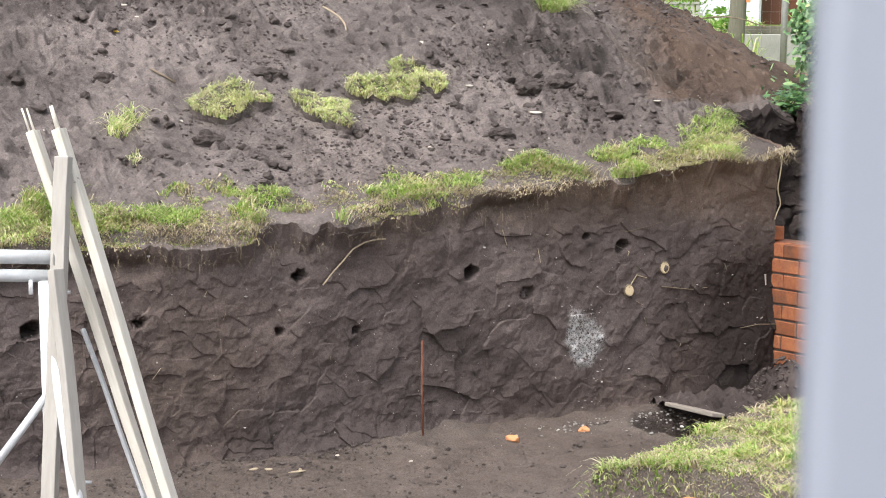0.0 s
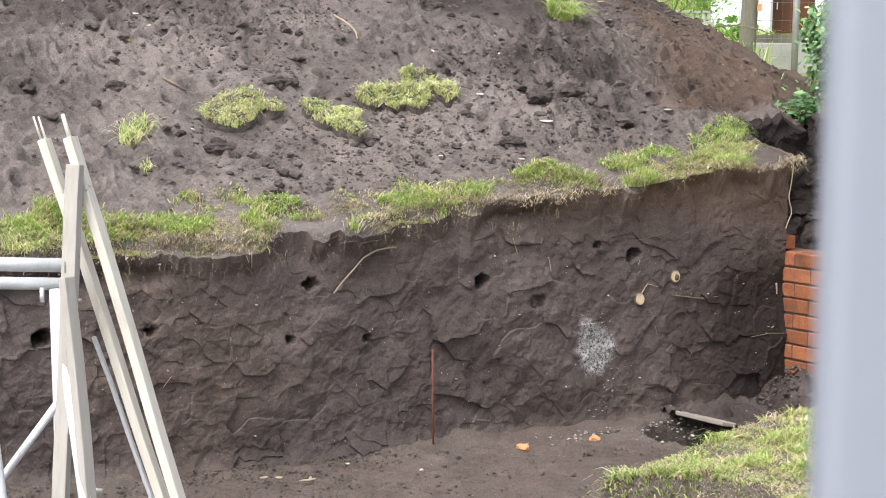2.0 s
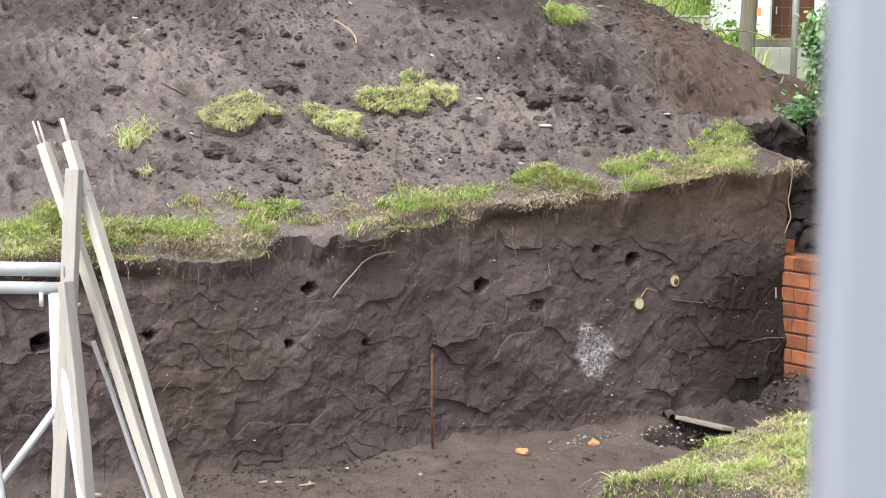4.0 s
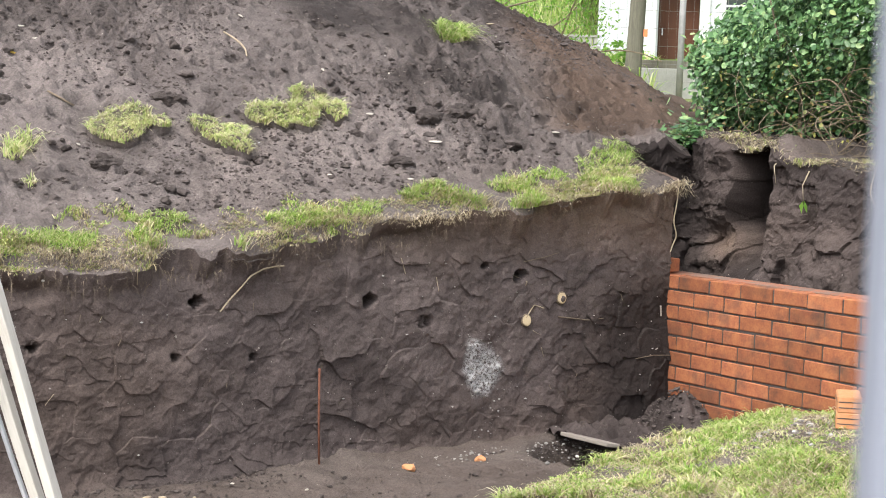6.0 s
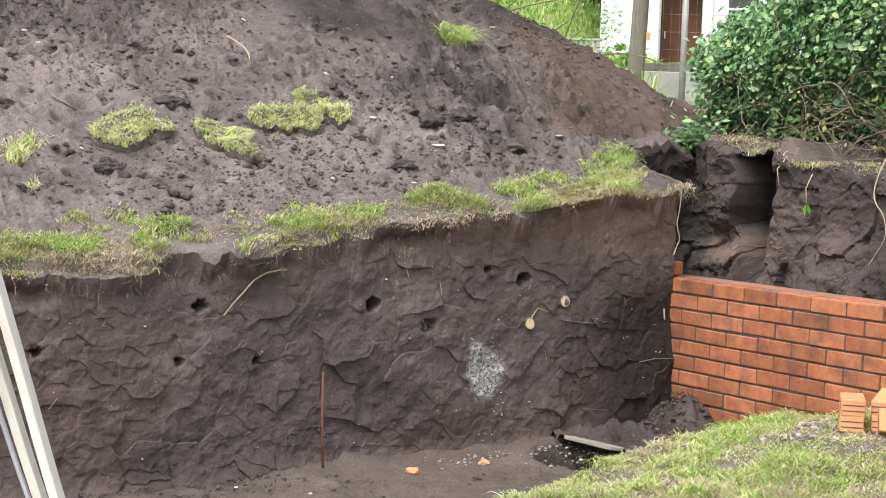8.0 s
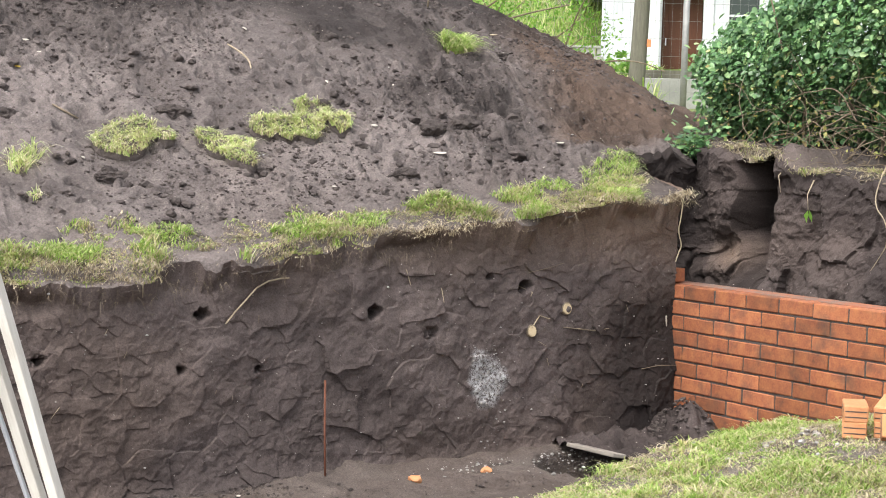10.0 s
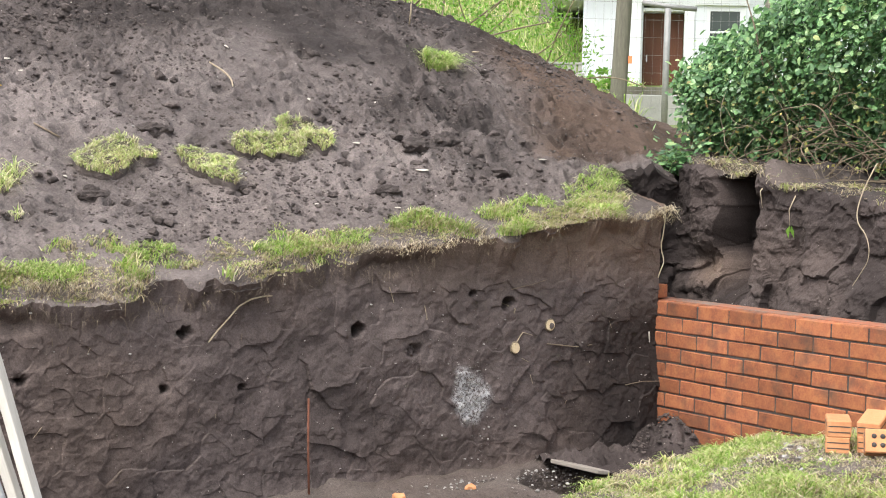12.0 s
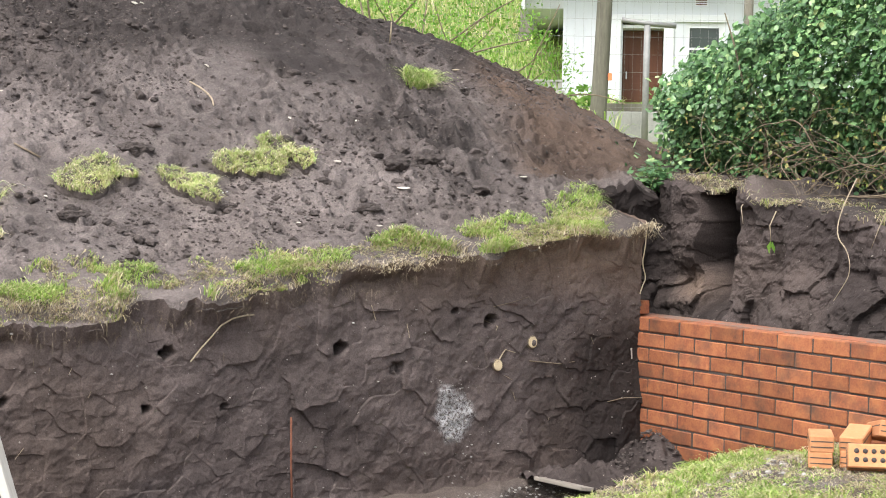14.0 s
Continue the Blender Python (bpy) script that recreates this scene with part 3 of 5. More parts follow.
attribute(heap_me, "damp_shade", np.clip(0.85 * np.clip((ZZ - 2.25 + 0.3 * fbm(XX * 2, YY * 2, 3, 89)) / 0.35, 0, 1) * np.clip((XX + 3.0) / 0.8, 0, 1) + 0.95 * band * np.clip(0.45 + 1.9 * fbm(XX * 5, YY * 5, 4, 87), 0, 1) + 0.55 * np.clip(fbm(XX * 1.2, YY * 1.5 + 7, 3, 88) * 2, 0, 1) + 0.4 * np.clip((ZZ - 1.85) / 0.4, 0, 1) * np.exp(-((XX + 0.8) / 0.9) ** 2), 0, 0.85))
tagged(new("soil_heap", heap_me), "large heap of loose dark brown dug soil", "soil heap", kind="structure")


def on_bank(x, y):
    return float(bank_rough(np.array([x]), np.array([y]))[0])


# low ground of the pit, running on to the horizon behind the camera
gx = np.concatenate([[-300, -120, -50, -25, -14], np.linspace(-9, -5.05, 40), np.linspace(-5, 0.9, 330)])
gy = np.concatenate([[-300, -120, -50, -25, -14], np.linspace(-9, -3.05, 50), np.linspace(-3, 0.4, 210)])
XX, YY = np.meshgrid(gx, gy, indexing="ij")
ZZ = 0.045 * fbm(XX * 1.1, YY * 1.1, 3, 3) + 0.030 * fbm(XX * 7, YY * 7, 4, 4) + knobs(XX, YY, 0.09, 3, 0.14) * 0.5 + 0.07 * np.exp(-np.clip(-YY, 0, 9) / 0.10) * np.clip(0.4 + fbm(XX * 2.5, YY * 0 + 2, 3, 6), 0, 1)

def sump(x, y):
    """The dark hole under the plank."""
    return np.exp(-(((x + 0.86) / 0.28) ** 2 + ((y + 0.38) / 0.27) ** 2) ** 3)


ZZ = ZZ - 0.55 * sump(XX, YY)
ground_me = mesh_of("pit_floor", np.stack([XX, YY, ZZ], -1).reshape(-1, 3), grid_faces(len(gx), len(gy)), FLOOR)
attribute(ground_me, "tone", np.clip(0.5 * fbm(XX * 1.3, YY * 1.3, 3, 2) + 0.9 * np.exp(-(((XX + 1.2) / 0.5) ** 2 + ((YY + 0.25) / 0.25) ** 2)) * 0.6, 0, 1))
tagged(new("ground", ground_me), "trampled damp brown earth floor of the pit", "ground", kind="structure")

# bare verge along the top of the trench, under the hedge
XX, YY = np.meshgrid(np.linspace(0.80, 2.7, 90), np.linspace(-5, 3, 260), indexing="ij")
ZZ = verge_edge(YY) - 0.01 + 0.03 * (XX - 0.8) + np.clip((XX - 0.80) / 0.12, 0, 1) * (0.02 + 0.05 * fbm(XX * 4, YY * 4, 4, 17) + 0.04 * fbm(XX * 12, YY * 12, 3, 19))
verge_me = mesh_of("ground_verge", np.stack([XX, YY, ZZ], -1).reshape(-1, 3), grid_faces(90, 260), SOIL)
attribute(verge_me, "tone", np.clip(0.15 + 0.6 * fbm(XX * 2, YY * 2, 3, 18), 0, 1))
attribute(verge_me, "damp_shade", np.clip(0.55 + 0.7 * fbm(XX * 3, YY * 3, 3, 28), 0, 0.9))
tagged(new("ground_verge", verge_me), "bare brown earth verge with dry litter under the hedge", "ground", kind="structure")

# higher ground past the trench and the heap
for nm, ax_, ay_ in (("ground_upper", np.concatenate([np.linspace(2.4, 8, 50), np.linspace(8.5, 60, 80), [90, 150, 300]]), np.concatenate([[-300, -150, -60, -25], np.linspace(-12, 50, 130), [80, 150, 300]])),
                     ("ground_rear", np.concatenate([[-300, -150, -60, -30, -15], np.linspace(-9, 0.83, 20)]), np.concatenate([np.linspace(6.0, 50, 60), [80, 150, 300]]))):
    XX, YY = np.meshgrid(ax_, ay_, indexing="ij")
    ZZ = terrain(XX, YY)
    ZZ = ZZ + 0.02 * fbm(XX * 5, YY * 5, 2, 7)
    g = mesh_of(nm, np.stack([XX, YY, ZZ], -1).reshape(-1, 3), grid_faces(len(ax_), len(ay_)), FIELD)
    tagged(new(nm, g), "rough green meadow grass rising towards a hillside", "ground", kind="structure")

# ------------------------------------------------------------------ brick wall beside the trench
BH, BL, BW = 0.0765, 0.2305, 0.110
WALL_TOP, COURSES = 0.892, 11
brick_wall = tagged(new("wall_brick"), "low wall of orange red bricks with dark mortar", "brick wall", kind="structure")
core_bottom = WALL_TOP - COURSES * 0.086
core = part("mortar", box(0.218, 4.1, WALL_TOP - core_bottom - 0.006, (0.115, -1.81, (WALL_TOP + core_bottom) / 2 - 0.003), 0.004), MORTAR, brick_wall)
cap = part("mortar_smear", box(0.15, 4.08, 0.008, (0.145, -1.81, WALL_TOP + 0.001), 0.003), CAPMORTAR, brick_wall, "smeared grey mortar on top")
brick_rng = np.random.default_rng(3)
BRICK_MESHES = []
for k in range(6):
    bm = box(BW, BL, BH, (0, 0, 0), 0.005, 1, 0.0012, brick_rng)
    me = bpy.data.meshes.new("brick")
    bm.to_mesh(me)
    bm.free()
    me.materials.append(BRICK)
    BRICK_MESHES.append(me)
HALF = bpy.data.meshes.new("brick")
bm = box(BW, BW, BH, (0, 0, 0), 0.005, 1, 0.0012, brick_rng)
bm.to_mesh(HALF)
bm.free()
HALF.materials.append(BRICK)


def lay(me, x, y, z, turn=0.0):
    ob = new("brick", me)
    ob.parent = brick_wall
    ob.matrix_basis = pose(x + brick_rng.normal(0, 0.0012), y + brick_rng.normal(0, 0.0015), z + brick_rng.normal(0, 0.001), brick_rng.normal(0, 0.25), brick_rng.normal(0, 0.25), turn + brick_rng.normal(0, 0.3))


for c in range(COURSES):
    z = WALL_TOP - BH / 2 - 0.086 * c
    shift = 0.0 if c % 2 == 0 else 0.12
    for k in range(-1, 14):
        y = -0.045 - 0.24 * k - 0.12 + shift
        if y < -3.7 or y > 0.2:
            continue
        lay(BRICK_MESHES[brick_rng.integers(6)], BW / 2 - 0.001, y, z)
        if c < 2:
            lay(BRICK_MESHES[brick_rng.integers(6)], 0.23 - BW / 2, y + 0.06, z)
for y in (0.185,):
    lay(BRICK_MESHES[1], BW / 2, y, WALL_TOP + 0.012 + BH / 2)

# ------------------------------------------------------------------ turf and grass
grng = np.random.default_rng(21)


def strip_edge(x):
    """How far the turf reaches back from the lip."""
    return np.interp(x, [-9, -3.6, -2.5, -1.5, -0.9, -0.45, 0.0], [0.50, 0.42, 0.36, 0.28, 0.24, 0.26, 0.30])


def turf_density(x, y):
    d = 0.78 + 2.6 * fbm(x * 3.3, y * 6.5 + 3, 4, 33) - 0.3 * np.clip((sod_edge(x) - y) / 0.03, 0, 1)
    return np.clip(d, 0, 1)


def tufted(cx_, cy_, tall, per, spread):
    """Blade roots and heights gathered in small tufts round the given centres."""
    k_ = np.repeat(np.arange(len(cx_)), per)
    r_ = spread * grng.uniform(0.5, 1.5, len(cx_))[k_]
    return k_, cx_[k_] + grng.normal(0, 1, len(k_)) * r_, cy_[k_] + grng.normal(0, 1, len(k_)) * r_ * 0.7, tall[k_] * grng.uniform(0.35, 1.25, len(k_))


m = 5200
tcx = grng.uniform(-6.5, -0.28, m)
tcy = 0.45 * sod_edge(tcx) + grng.uniform(0, 1, m) ** 1.15 * strip_edge(tcx) * (0.72 + 0.7 * fbm(tcx * 4, tcx * 0, 2, 36))
keep = grng.uniform(0, 1, m) < turf_density(tcx, tcy)
tcx, tcy = tcx[keep], tcy[keep]
lush = np.clip(0.40 + 2.6 * fbm(tcx * 2.6 + 5, tcy * 3.5, 3, 44), 0, 1)
kk_, gx_, gy_, h_ = tufted(tcx, tcy, (0.013 + 0.038 * lush ** 1.5) * grng.uniform(0.6, 1.4, len(tcx)), 26, 0.022)
sort_ = grng.uniform(0, 1, len(tcx))
which = np.where(sort_ < 0.05 + 0.55 * lush, 0, np.where(sort_ < 0.50 + 0.35 * lush, 1, 2))[kk_]
gy_ = np.maximum(gy_, ragged(gx_) - 0.03)
rt = np.stack([gx_, gy_, bank_rough(gx_, np.maximum(gy_, 0)) - 0.008], 1)
for w_, mat, nm, lb in ((0, GREEN, "grass", "short green grass along the edge of the bank"), (1, GRASS, "dry_grass", "short yellowing grass along the edge of the bank"), (2, STRAW, "straw", "dead straw-coloured grass along the edge of the bank")):
    sel = which == w_
    v, f = blades(rt[sel], h_[sel], grng, 0.8, 0.0030, (0.05, -0.3, 0))
    tagged(new(nm, mesh_of(nm, v, f, mat)), lb, "grass", kind="stuff")
# straw and rootlets hanging over the lip
n = 6500
hx = grng.uniform(-6, 0.05, n)
hx = hx[grng.uniform(0, 1, n) < np.clip(0.5 + 2.6 * fbm(hx * 4, hx * 0, 3, 55), 0.05, 1)]
hy0 = ragged(hx) + sod_edge(hx) + grng.uniform(-0.04, 0.03, len(hx))
rt = np.stack([hx, hy0, bank_rough(hx, np.maximum(hy0, 0) + 0.03) - grng.uniform(-0.005, 0.035, len(hx))], 1)
v, f = blades(rt, grng.uniform(0.012, 0.045, len(hx)), grng, 1.2, 0.0020, (0.0, -0.6, -0.5))
tagged(new("hanging_straw", mesh_of("hanging_straw", v, f, STRAW)), "dry straw and rootlets hanging over the cut edge", "dry grass", kind="stuff")
hx = grng.uniform(-5.5, 0.0, 900)
rt = np.stack([hx, ragged(hx) - 0.005, bank_rough(hx, hx * 0) - grng.uniform(0.0, 0.08, 900)], 1)
v, f = blades(rt, grng.uniform(0.02, 0.07, len(rt)), grng, 0.7, 0.0012, (0.0, -0.15, -1.5))
tagged(new("rootlets", mesh_of("rootlets", v, f, TWIG)), "thin brown rootlets hanging from the turf edge", "roots", kind="stuff")


def turf_clump(outline, count, tall, mat, label, thick=0.06, name="turf_clump"):
    """A torn sod on the heap: a ragged earth body with grass; outline: (x, y, radius) discs."""
    root = thing(name, (outline[0][0], outline[0][1], on_bank(outline[0][0], outline[0][1])), label, "turf", "turf clumps on the soil heap")
    o = np.array(root.matrix_world.translation)
    for (x, y, r) in outline:
        v = ICO_V * [r, r * 0.8, thick]
        v = v * (1 + 0.35 * fbm(ICO_V[:, :1] * 2 + x * 9, ICO_V[:, 1:2] * 2 + y * 9, 3, 3))
        zz = bank_rough(v[:, 0] + x, v[:, 1] + y)
        part("sod", mesh_of("sod", np.stack([v[:, 0] + x, v[:, 1] + y, zz + v[:, 2] + (0.012 if thick > 0.03 else -0.4 * thick)], 1) - o, ICO_F, CLOD), None, root, "dark earth held by roots")
    pts = []
    for (x, y, r) in outline:
        m = int(count * r * r * 290)
        a, q = grng.uniform(0, 6.283, m), np.sqrt(grng.uniform(0, 1, m)) * r * (0.8 + 0.3 * grng.uniform(0, 1, m))
        pts.append(np.stack([x + np.cos(a) * q, y + np.sin(a) * q * 0.85], 1))
    pts = np.concatenate(pts)
    pz = bank_rough(pts[:, 0], pts[:, 1]) + (thick * 0.6 if thick > 0.03 else -0.005)
    rt = np.stack([pts[:, 0], pts[:, 1], pz], 1) - o
    v, f = blades(rt, tall * grng.uniform(0.4, 1.3, len(rt)), grng, 0.95, 0.0029, (0.0, -0.35, -0.1))
    part("grass", mesh_of("grass", v, f, mat), None, root)["kind"] = "stuff"
    e = rt[grng.uniform(0, 1, len(rt)) < 0.16] - [0, 0.01, 0.005]
    v, f = blades(e, grng.uniform(0.6, 1.5, len(e)) * tall, grng, 0.9, 0.0022, (0.1, -0.6, -0.5))
    part("straw", mesh_of("straw", v, f, STRAW), None, root, "pale dry straw at the torn edge")["kind"] = "stuff"
    return root


turf_clump([(-2.92, 1.05, 0.11), (-3.00, 1.02, 0.10), (-2.83, 1.05, 0.10), (-2.93, 0.97, 0.10), (-2.70, 1.00, 0.05)], 300, 0.032, YELLOW, "round yellow-green sod of grass lying on dark soil")
turf_clump([(-2.46, 0.98, 0.08), (-2.42, 0.89, 0.09), (-2.38, 0.79, 0.075), (-2.33, 0.88, 0.07), (-2.36, 0.74, 0.05)], 340, 0.032, YELLOW, "pointed green sod of grass with an earthy edge")
sod2 = bpy.data.objects["turf_clump.001"]
wx_, wy_ = grng.normal(-2.35, 0.03, 34), grng.normal(0.84, 0.05, 34)
v, f = crumbs(np.stack([wx_, wy_, bank_rough(wx_, wy_) + grng.uniform(0.045, 0.065, 34)], 1) - np.array(sod2.matrix_world.translation), grng.uniform(0.003, 0.006, 34), grng)
part("flowers", mesh_of("flowers", v, f, TRIMPAINT), None, sod2, "tiny white flowers")["kind"] = "stuff"
turf_clump([(-2.11, 1.04, 0.08), (-1.99, 1.02, 0.10), (-1.85, 1.02, 0.10), (-1.76, 1.11, 0.11), (-1.65, 1.02, 0.08), (-1.88, 0.95, 0.06)], 340, 0.032, YELLOW, "wide yellow-green sod of grass with undercut edge")
turf_clump([(-3.49, 0.97, 0.07), (-3.52, 0.90, 0.05), (-3.42, 1.00, 0.05)], 90, 0.07, YELLOW, "thin wilted tuft of straggling grass", 0.02, name="grass_tuft")
turf_clump([(-3.53, 0.67, 0.035)], 120, 0.04, YELLOW, "tiny yellow tuft of wilted grass", 0.015, name="grass_tuft")
turf_clump([(-0.19, 2.02, 0.085), (-0.12, 2.02, 0.07), (-0.17, 1.95, 0.06)], 330, 0.085, GREEN, "fresh green tuft of grass high on the heap", 0.03, name="grass_tuft")
# bigger tufts standing along the lip
for x, y, r, mat, tall in ((-2.36, 0.20, 0.10, GREEN, 0.06), (-2.02, 0.16, 0.09, GREEN, 0.055), (-3.55, 0.20, 0.13, GREEN, 0.06), (-3.02, 0.30, 0.10, GREEN, 0.05), (-1.55, 0.26, 0.07, GREEN, 0.05), (-1.0, 0.20, 0.09, GREEN, 0.055),
                           (-0.72, 0.28, 0.08, GREEN, 0.05), (-4.3, 0.18, 0.14, YELLOW, 0.06)):
    turf_clump([(x, y, r), (x + 0.1, y + 0.02, r * 0.6), (x - 0.09, y + 0.03, r * 0.6)], 110, 0.75 * tall, mat, "thick green tuft of grass on the edge of the bank", 0.018, name="grass_tuft")
# grass corner above the recess
turf_clump([(-0.16, 0.42, 0.13), (0.0, 0.56, 0.10), (-0.30, 0.34, 0.13), (-0.05, 0.44, 0.10)], 80, 0.045, GREEN, "bright green grass growing at the corner of the bank", 0.02, name="grass_tuft")
turf_clump([(-0.32, 0.22, 0.13), (-0.18, 0.26, 0.12), (-0.45, 0.18, 0.10)], 100, 0.04, GRASS, "short yellowing grass at the corner of the bank", 0.03, name="grass_tuft")

# ------------------------------------------------------------------ crumbs and clods
crng = np.random.default_rng(5)
cx, cy = crng.uniform(-5, 1.5, 9000), crng.uniform(0.40, 3.0, 9000)
dens = np.clip(0.12 + 2.6 * fbm(cx * 0.9 + 1, cy * 1.1, 3, 77) + 0.5 * np.exp(-(((cx + 0.95) / 0.35) ** 2 + ((cy - 0.95) / 0.3) ** 2)), 0.05, 1)
k = (crng.uniform(0, 1, 9000) < dens) & ((cx < -0.02) | (cy > 0.78))
cx, cy = cx[k], cy[k]
sz = 0.005 + 0.024 * crng.uniform(0, 1, len(cx)) ** 6 + 0.007 * crng.uniform(0, 1, len(cx))
v, f = lumps(np.stack([cx, cy, bank_rough(cx, cy) + sz * -0.1], 1), sz, crng, 0.7, 0.7)
qx, qy = crng.uniform(-5, 1.7, 44000), crng.uniform(0.35, 2.9, 44000)
k = crng.uniform(0, 1, 44000) < np.clip(0.26 + 0.3 * np.clip((-1.8 - qx) / 0.6, 0, 1) + 2.0 * fbm(qx * 1.1 + 1, qy * 1.3, 3, 77) + 0.8 * tipped(qx, qy) + 0.3 * np.clip(qx + 0.2, 0, 1), 0.08, 1)
k &= (qx < -0.02) | (qy > 0.78)
qx, qy = qx[k], qy[k]
qs = 0.0025 + 0.004 * crng.uniform(0, 1, len(qx)) + 0.010 * crng.uniform(0, 1, len(qx)) ** 5
v2, f2 = crumbs(np.stack([qx, qy, bank_rough(qx, qy)], 1), qs, crng)
tagged(new("crumbs", mesh_of("crumbs", v2, f2, CLOD, False)), "fine dark crumbs of soil strewn over the heap", "soil crumbs", kind="stuff")
tagged(new("clods", mesh_of("clods", v, f, CLOD, False)), "loose clods and crumbs of dark soil on the heap", "soil clods", kind="stuff")
for (x, y, s, lb) in ((-1.49, 0.56, 0.075, "large dark broken clod of soil"), (-3.09, 0.82, 0.08, "large dark crumbling clod of soil"), (-0.80, 1.0, 0.10, "long dark ridge of clotted soil"), (-1.11, 0.88, 0.085, "dark wet clod of soil on the heap"),
                      (-2.55, 1.24, 0.10, "flat dark clod of soil by a sod"), (-0.95, 0.93, 0.08, "dark wet clod of soil on the heap"), (-1.62, 0.82, 0.05, "small angular clod of soil"), (-3.42, 1.32, 0.06, "angular clod of grey soil"), (0.25, 2.05, 0.05, "brown clod near the ridge")):
    bm = bmesh.new()
    bmesh.ops.create_icosphere(bm, subdivisions=4, radius=1)
    c0 = np.array([q.co[:] for q in bm.verts])
    swell = 1 + 0.5 * (fbm(c0[:, 0] * 1.6 + x * 7, c0[:, 1] * 1.6, 3, 14) + fbm(c0[:, 1] * 1.6 + x * 5, c0[:, 2] * 1.6, 3, 15)) + 0.16 * (fbm(c0[:, 0] * 5 + y * 5, c0[:, 1] * 5, 3, 16) + fbm(c0[:, 2] * 5, c0[:, 0] * 5 + y, 3, 17))
    for q, k_ in zip(bm.verts, swell):
        q.co = Vector((q.co.x * s * k_, q.co.y * s * 0.6 * k_, q.co.z * s * 0.5 * k_))
    ob = part("soil_clod", bm, CLOD)
    ob.matrix_world = pose(x, y, on_bank(x, y) - s * 0.02, 28, 0, 0)
    tagged(ob, lb, "soil clod", "clods on the heap")
# tumbled lumps where the heap was last tipped
tx_, ty_ = np.concatenate([crng.normal(-0.75, 0.34, 130), crng.normal(-3.1, 0.6, 30)]), np.concatenate([crng.normal(1.05, 0.30, 130), crng.normal(1.45, 0.35, 30)])
ty_ = np.maximum(ty_, 0.5)
ts_ = 0.010 + 0.038 * crng.uniform(0, 1, len(tx_)) ** 3
v, f = lumps(np.stack([tx_, ty_, bank_rough(tx_, ty_) + ts_ * 0.1], 1), ts_, crng, 0.7, 0.8)
tagged(new("tumbled_lumps", mesh_of("tumbled_lumps", v, f, CLOD, False)), "tumbled dark lumps of soil on the heap", "soil clods", kind="stuff")
# crumbs on the pit floor and along the foot of the face
fx, fy = crng.uniform(-5, 0, 2400), -0.02 - crng.uniform(0, 1, 2400) ** 2.2 * 2.0
fs = 0.003 + 0.010 * crng.uniform(0, 1, 2400) ** 4
v, f = lumps(np.stack([fx, fy, 0.02 + 0 * fx], 1), fs, crng)
bits = crng.uniform(0, 1, (7000, 2))
v2, f2 = crumbs(np.stack([-5 + 5 * bits[:, 0], -0.02 - 2.2 * bits[:, 1] ** 1.8, 0.018 + 0.03 * fbm(bits[:, 0] * 35, bits[:, 1] * 15, 3, 4)], 1), 0.002 + 0.006 * crng.uniform(0, 1, 7000) ** 3, crng)
tagged(new("floor_grit", mesh_of("floor_grit", v2, f2, CLOD, False)), "fine trodden crumbs of earth on the pit floor", "soil crumbs", kind="stuff")
tagged(new("floor_crumbs", mesh_of("floor_crumbs", v, f, CLOD, False)), "dark crumbs of earth fallen on the pit floor", "soil crumbs", kind="stuff")
gx2, gy2 = crng.normal(-1.15, 0.45, 260), -0.05 - np.abs(crng.normal(0, 0.20, 260))
v, f = lumps(np.stack([gx2, gy2, 0.03 + 0 * gx2], 1), 0.002 + 0.009 * crng.uniform(0, 1, 260) ** 3, crng)
tagged(new("grit", mesh_of("grit", v, f, GRIT, False)), "pale grit and plaster crumbs on the pit floor", "grit", kind="stuff")
# crumbs of lime on the wall and trailing under it
lx, lz = crng.normal(-1.31, 0.06, 200), crng.normal(0.43, 0.08, 200)
lx2, lz2 = crng.normal(-1.24, 0.05, 40), crng.uniform(0.02, 0.3, 40)
lx, lz = np.concatenate([lx, lx2, crng.uniform(-4.5, -0.05, 170)]), np.concatenate([lz, lz2, crng.uniform(0.1, 1.05, 170)])
ly = cut_depth(lx, lz) - 0.002
v, f = lumps(np.stack([lx, ly, lz], 1), 0.0015 + 0.006 * crng.uniform(0, 1, len(lx)) ** 3, crng)
tagged(new("lime_crumbs", mesh_of("lime_crumbs", v, f, GRIT, False)), "pale lime crumbs and shell grit in the cut earth", "grit", kind="stuff")
hx2, hy2 = crng.uniform(-5, 0.6, 240), crng.uniform(0.45, 2.6, 240)
v, f = lumps(np.stack([hx2, hy2, bank_rough(hx2, hy2) + 0.004], 1), 0.002 + 0.006 * crng.uniform(0, 1, 240) ** 3, crng)
tagged(new("shell_grit", mesh_of("shell_grit", v, f, GRIT, False)), "pale specks of shell and grit on the heap", "grit", kind="stuff")


# ------------------------------------------------------------------ small things lying on the heap
def chip(x, y, lx_, wy_, rz, mat, label, name="shell_fragment", cat="shell", z=None, tilt=30):
    bm = bmesh.new()
    bmesh.ops.create_icosphere(bm, subdivisions=2, radius=0.5)
    for q in bm.verts:
        q.co = Vector((q.co.x * lx_ * 0.8, q.co.y * wy_ * 0.7 * (1.1 - 1.6 * q.co.x ** 2 + 0.5 * q.co.x), q.co.z * 0.008 - 0.3 * wy_ * q.co.y ** 2))
    ob = part(name, bm, mat, smooth=True)
    ob.matrix_world = pose(x, y, (on_bank(x, y) if z is None else z) + 0.012, tilt, 0, rz)
    return tagged(ob, label, cat, "fragments on the soil")


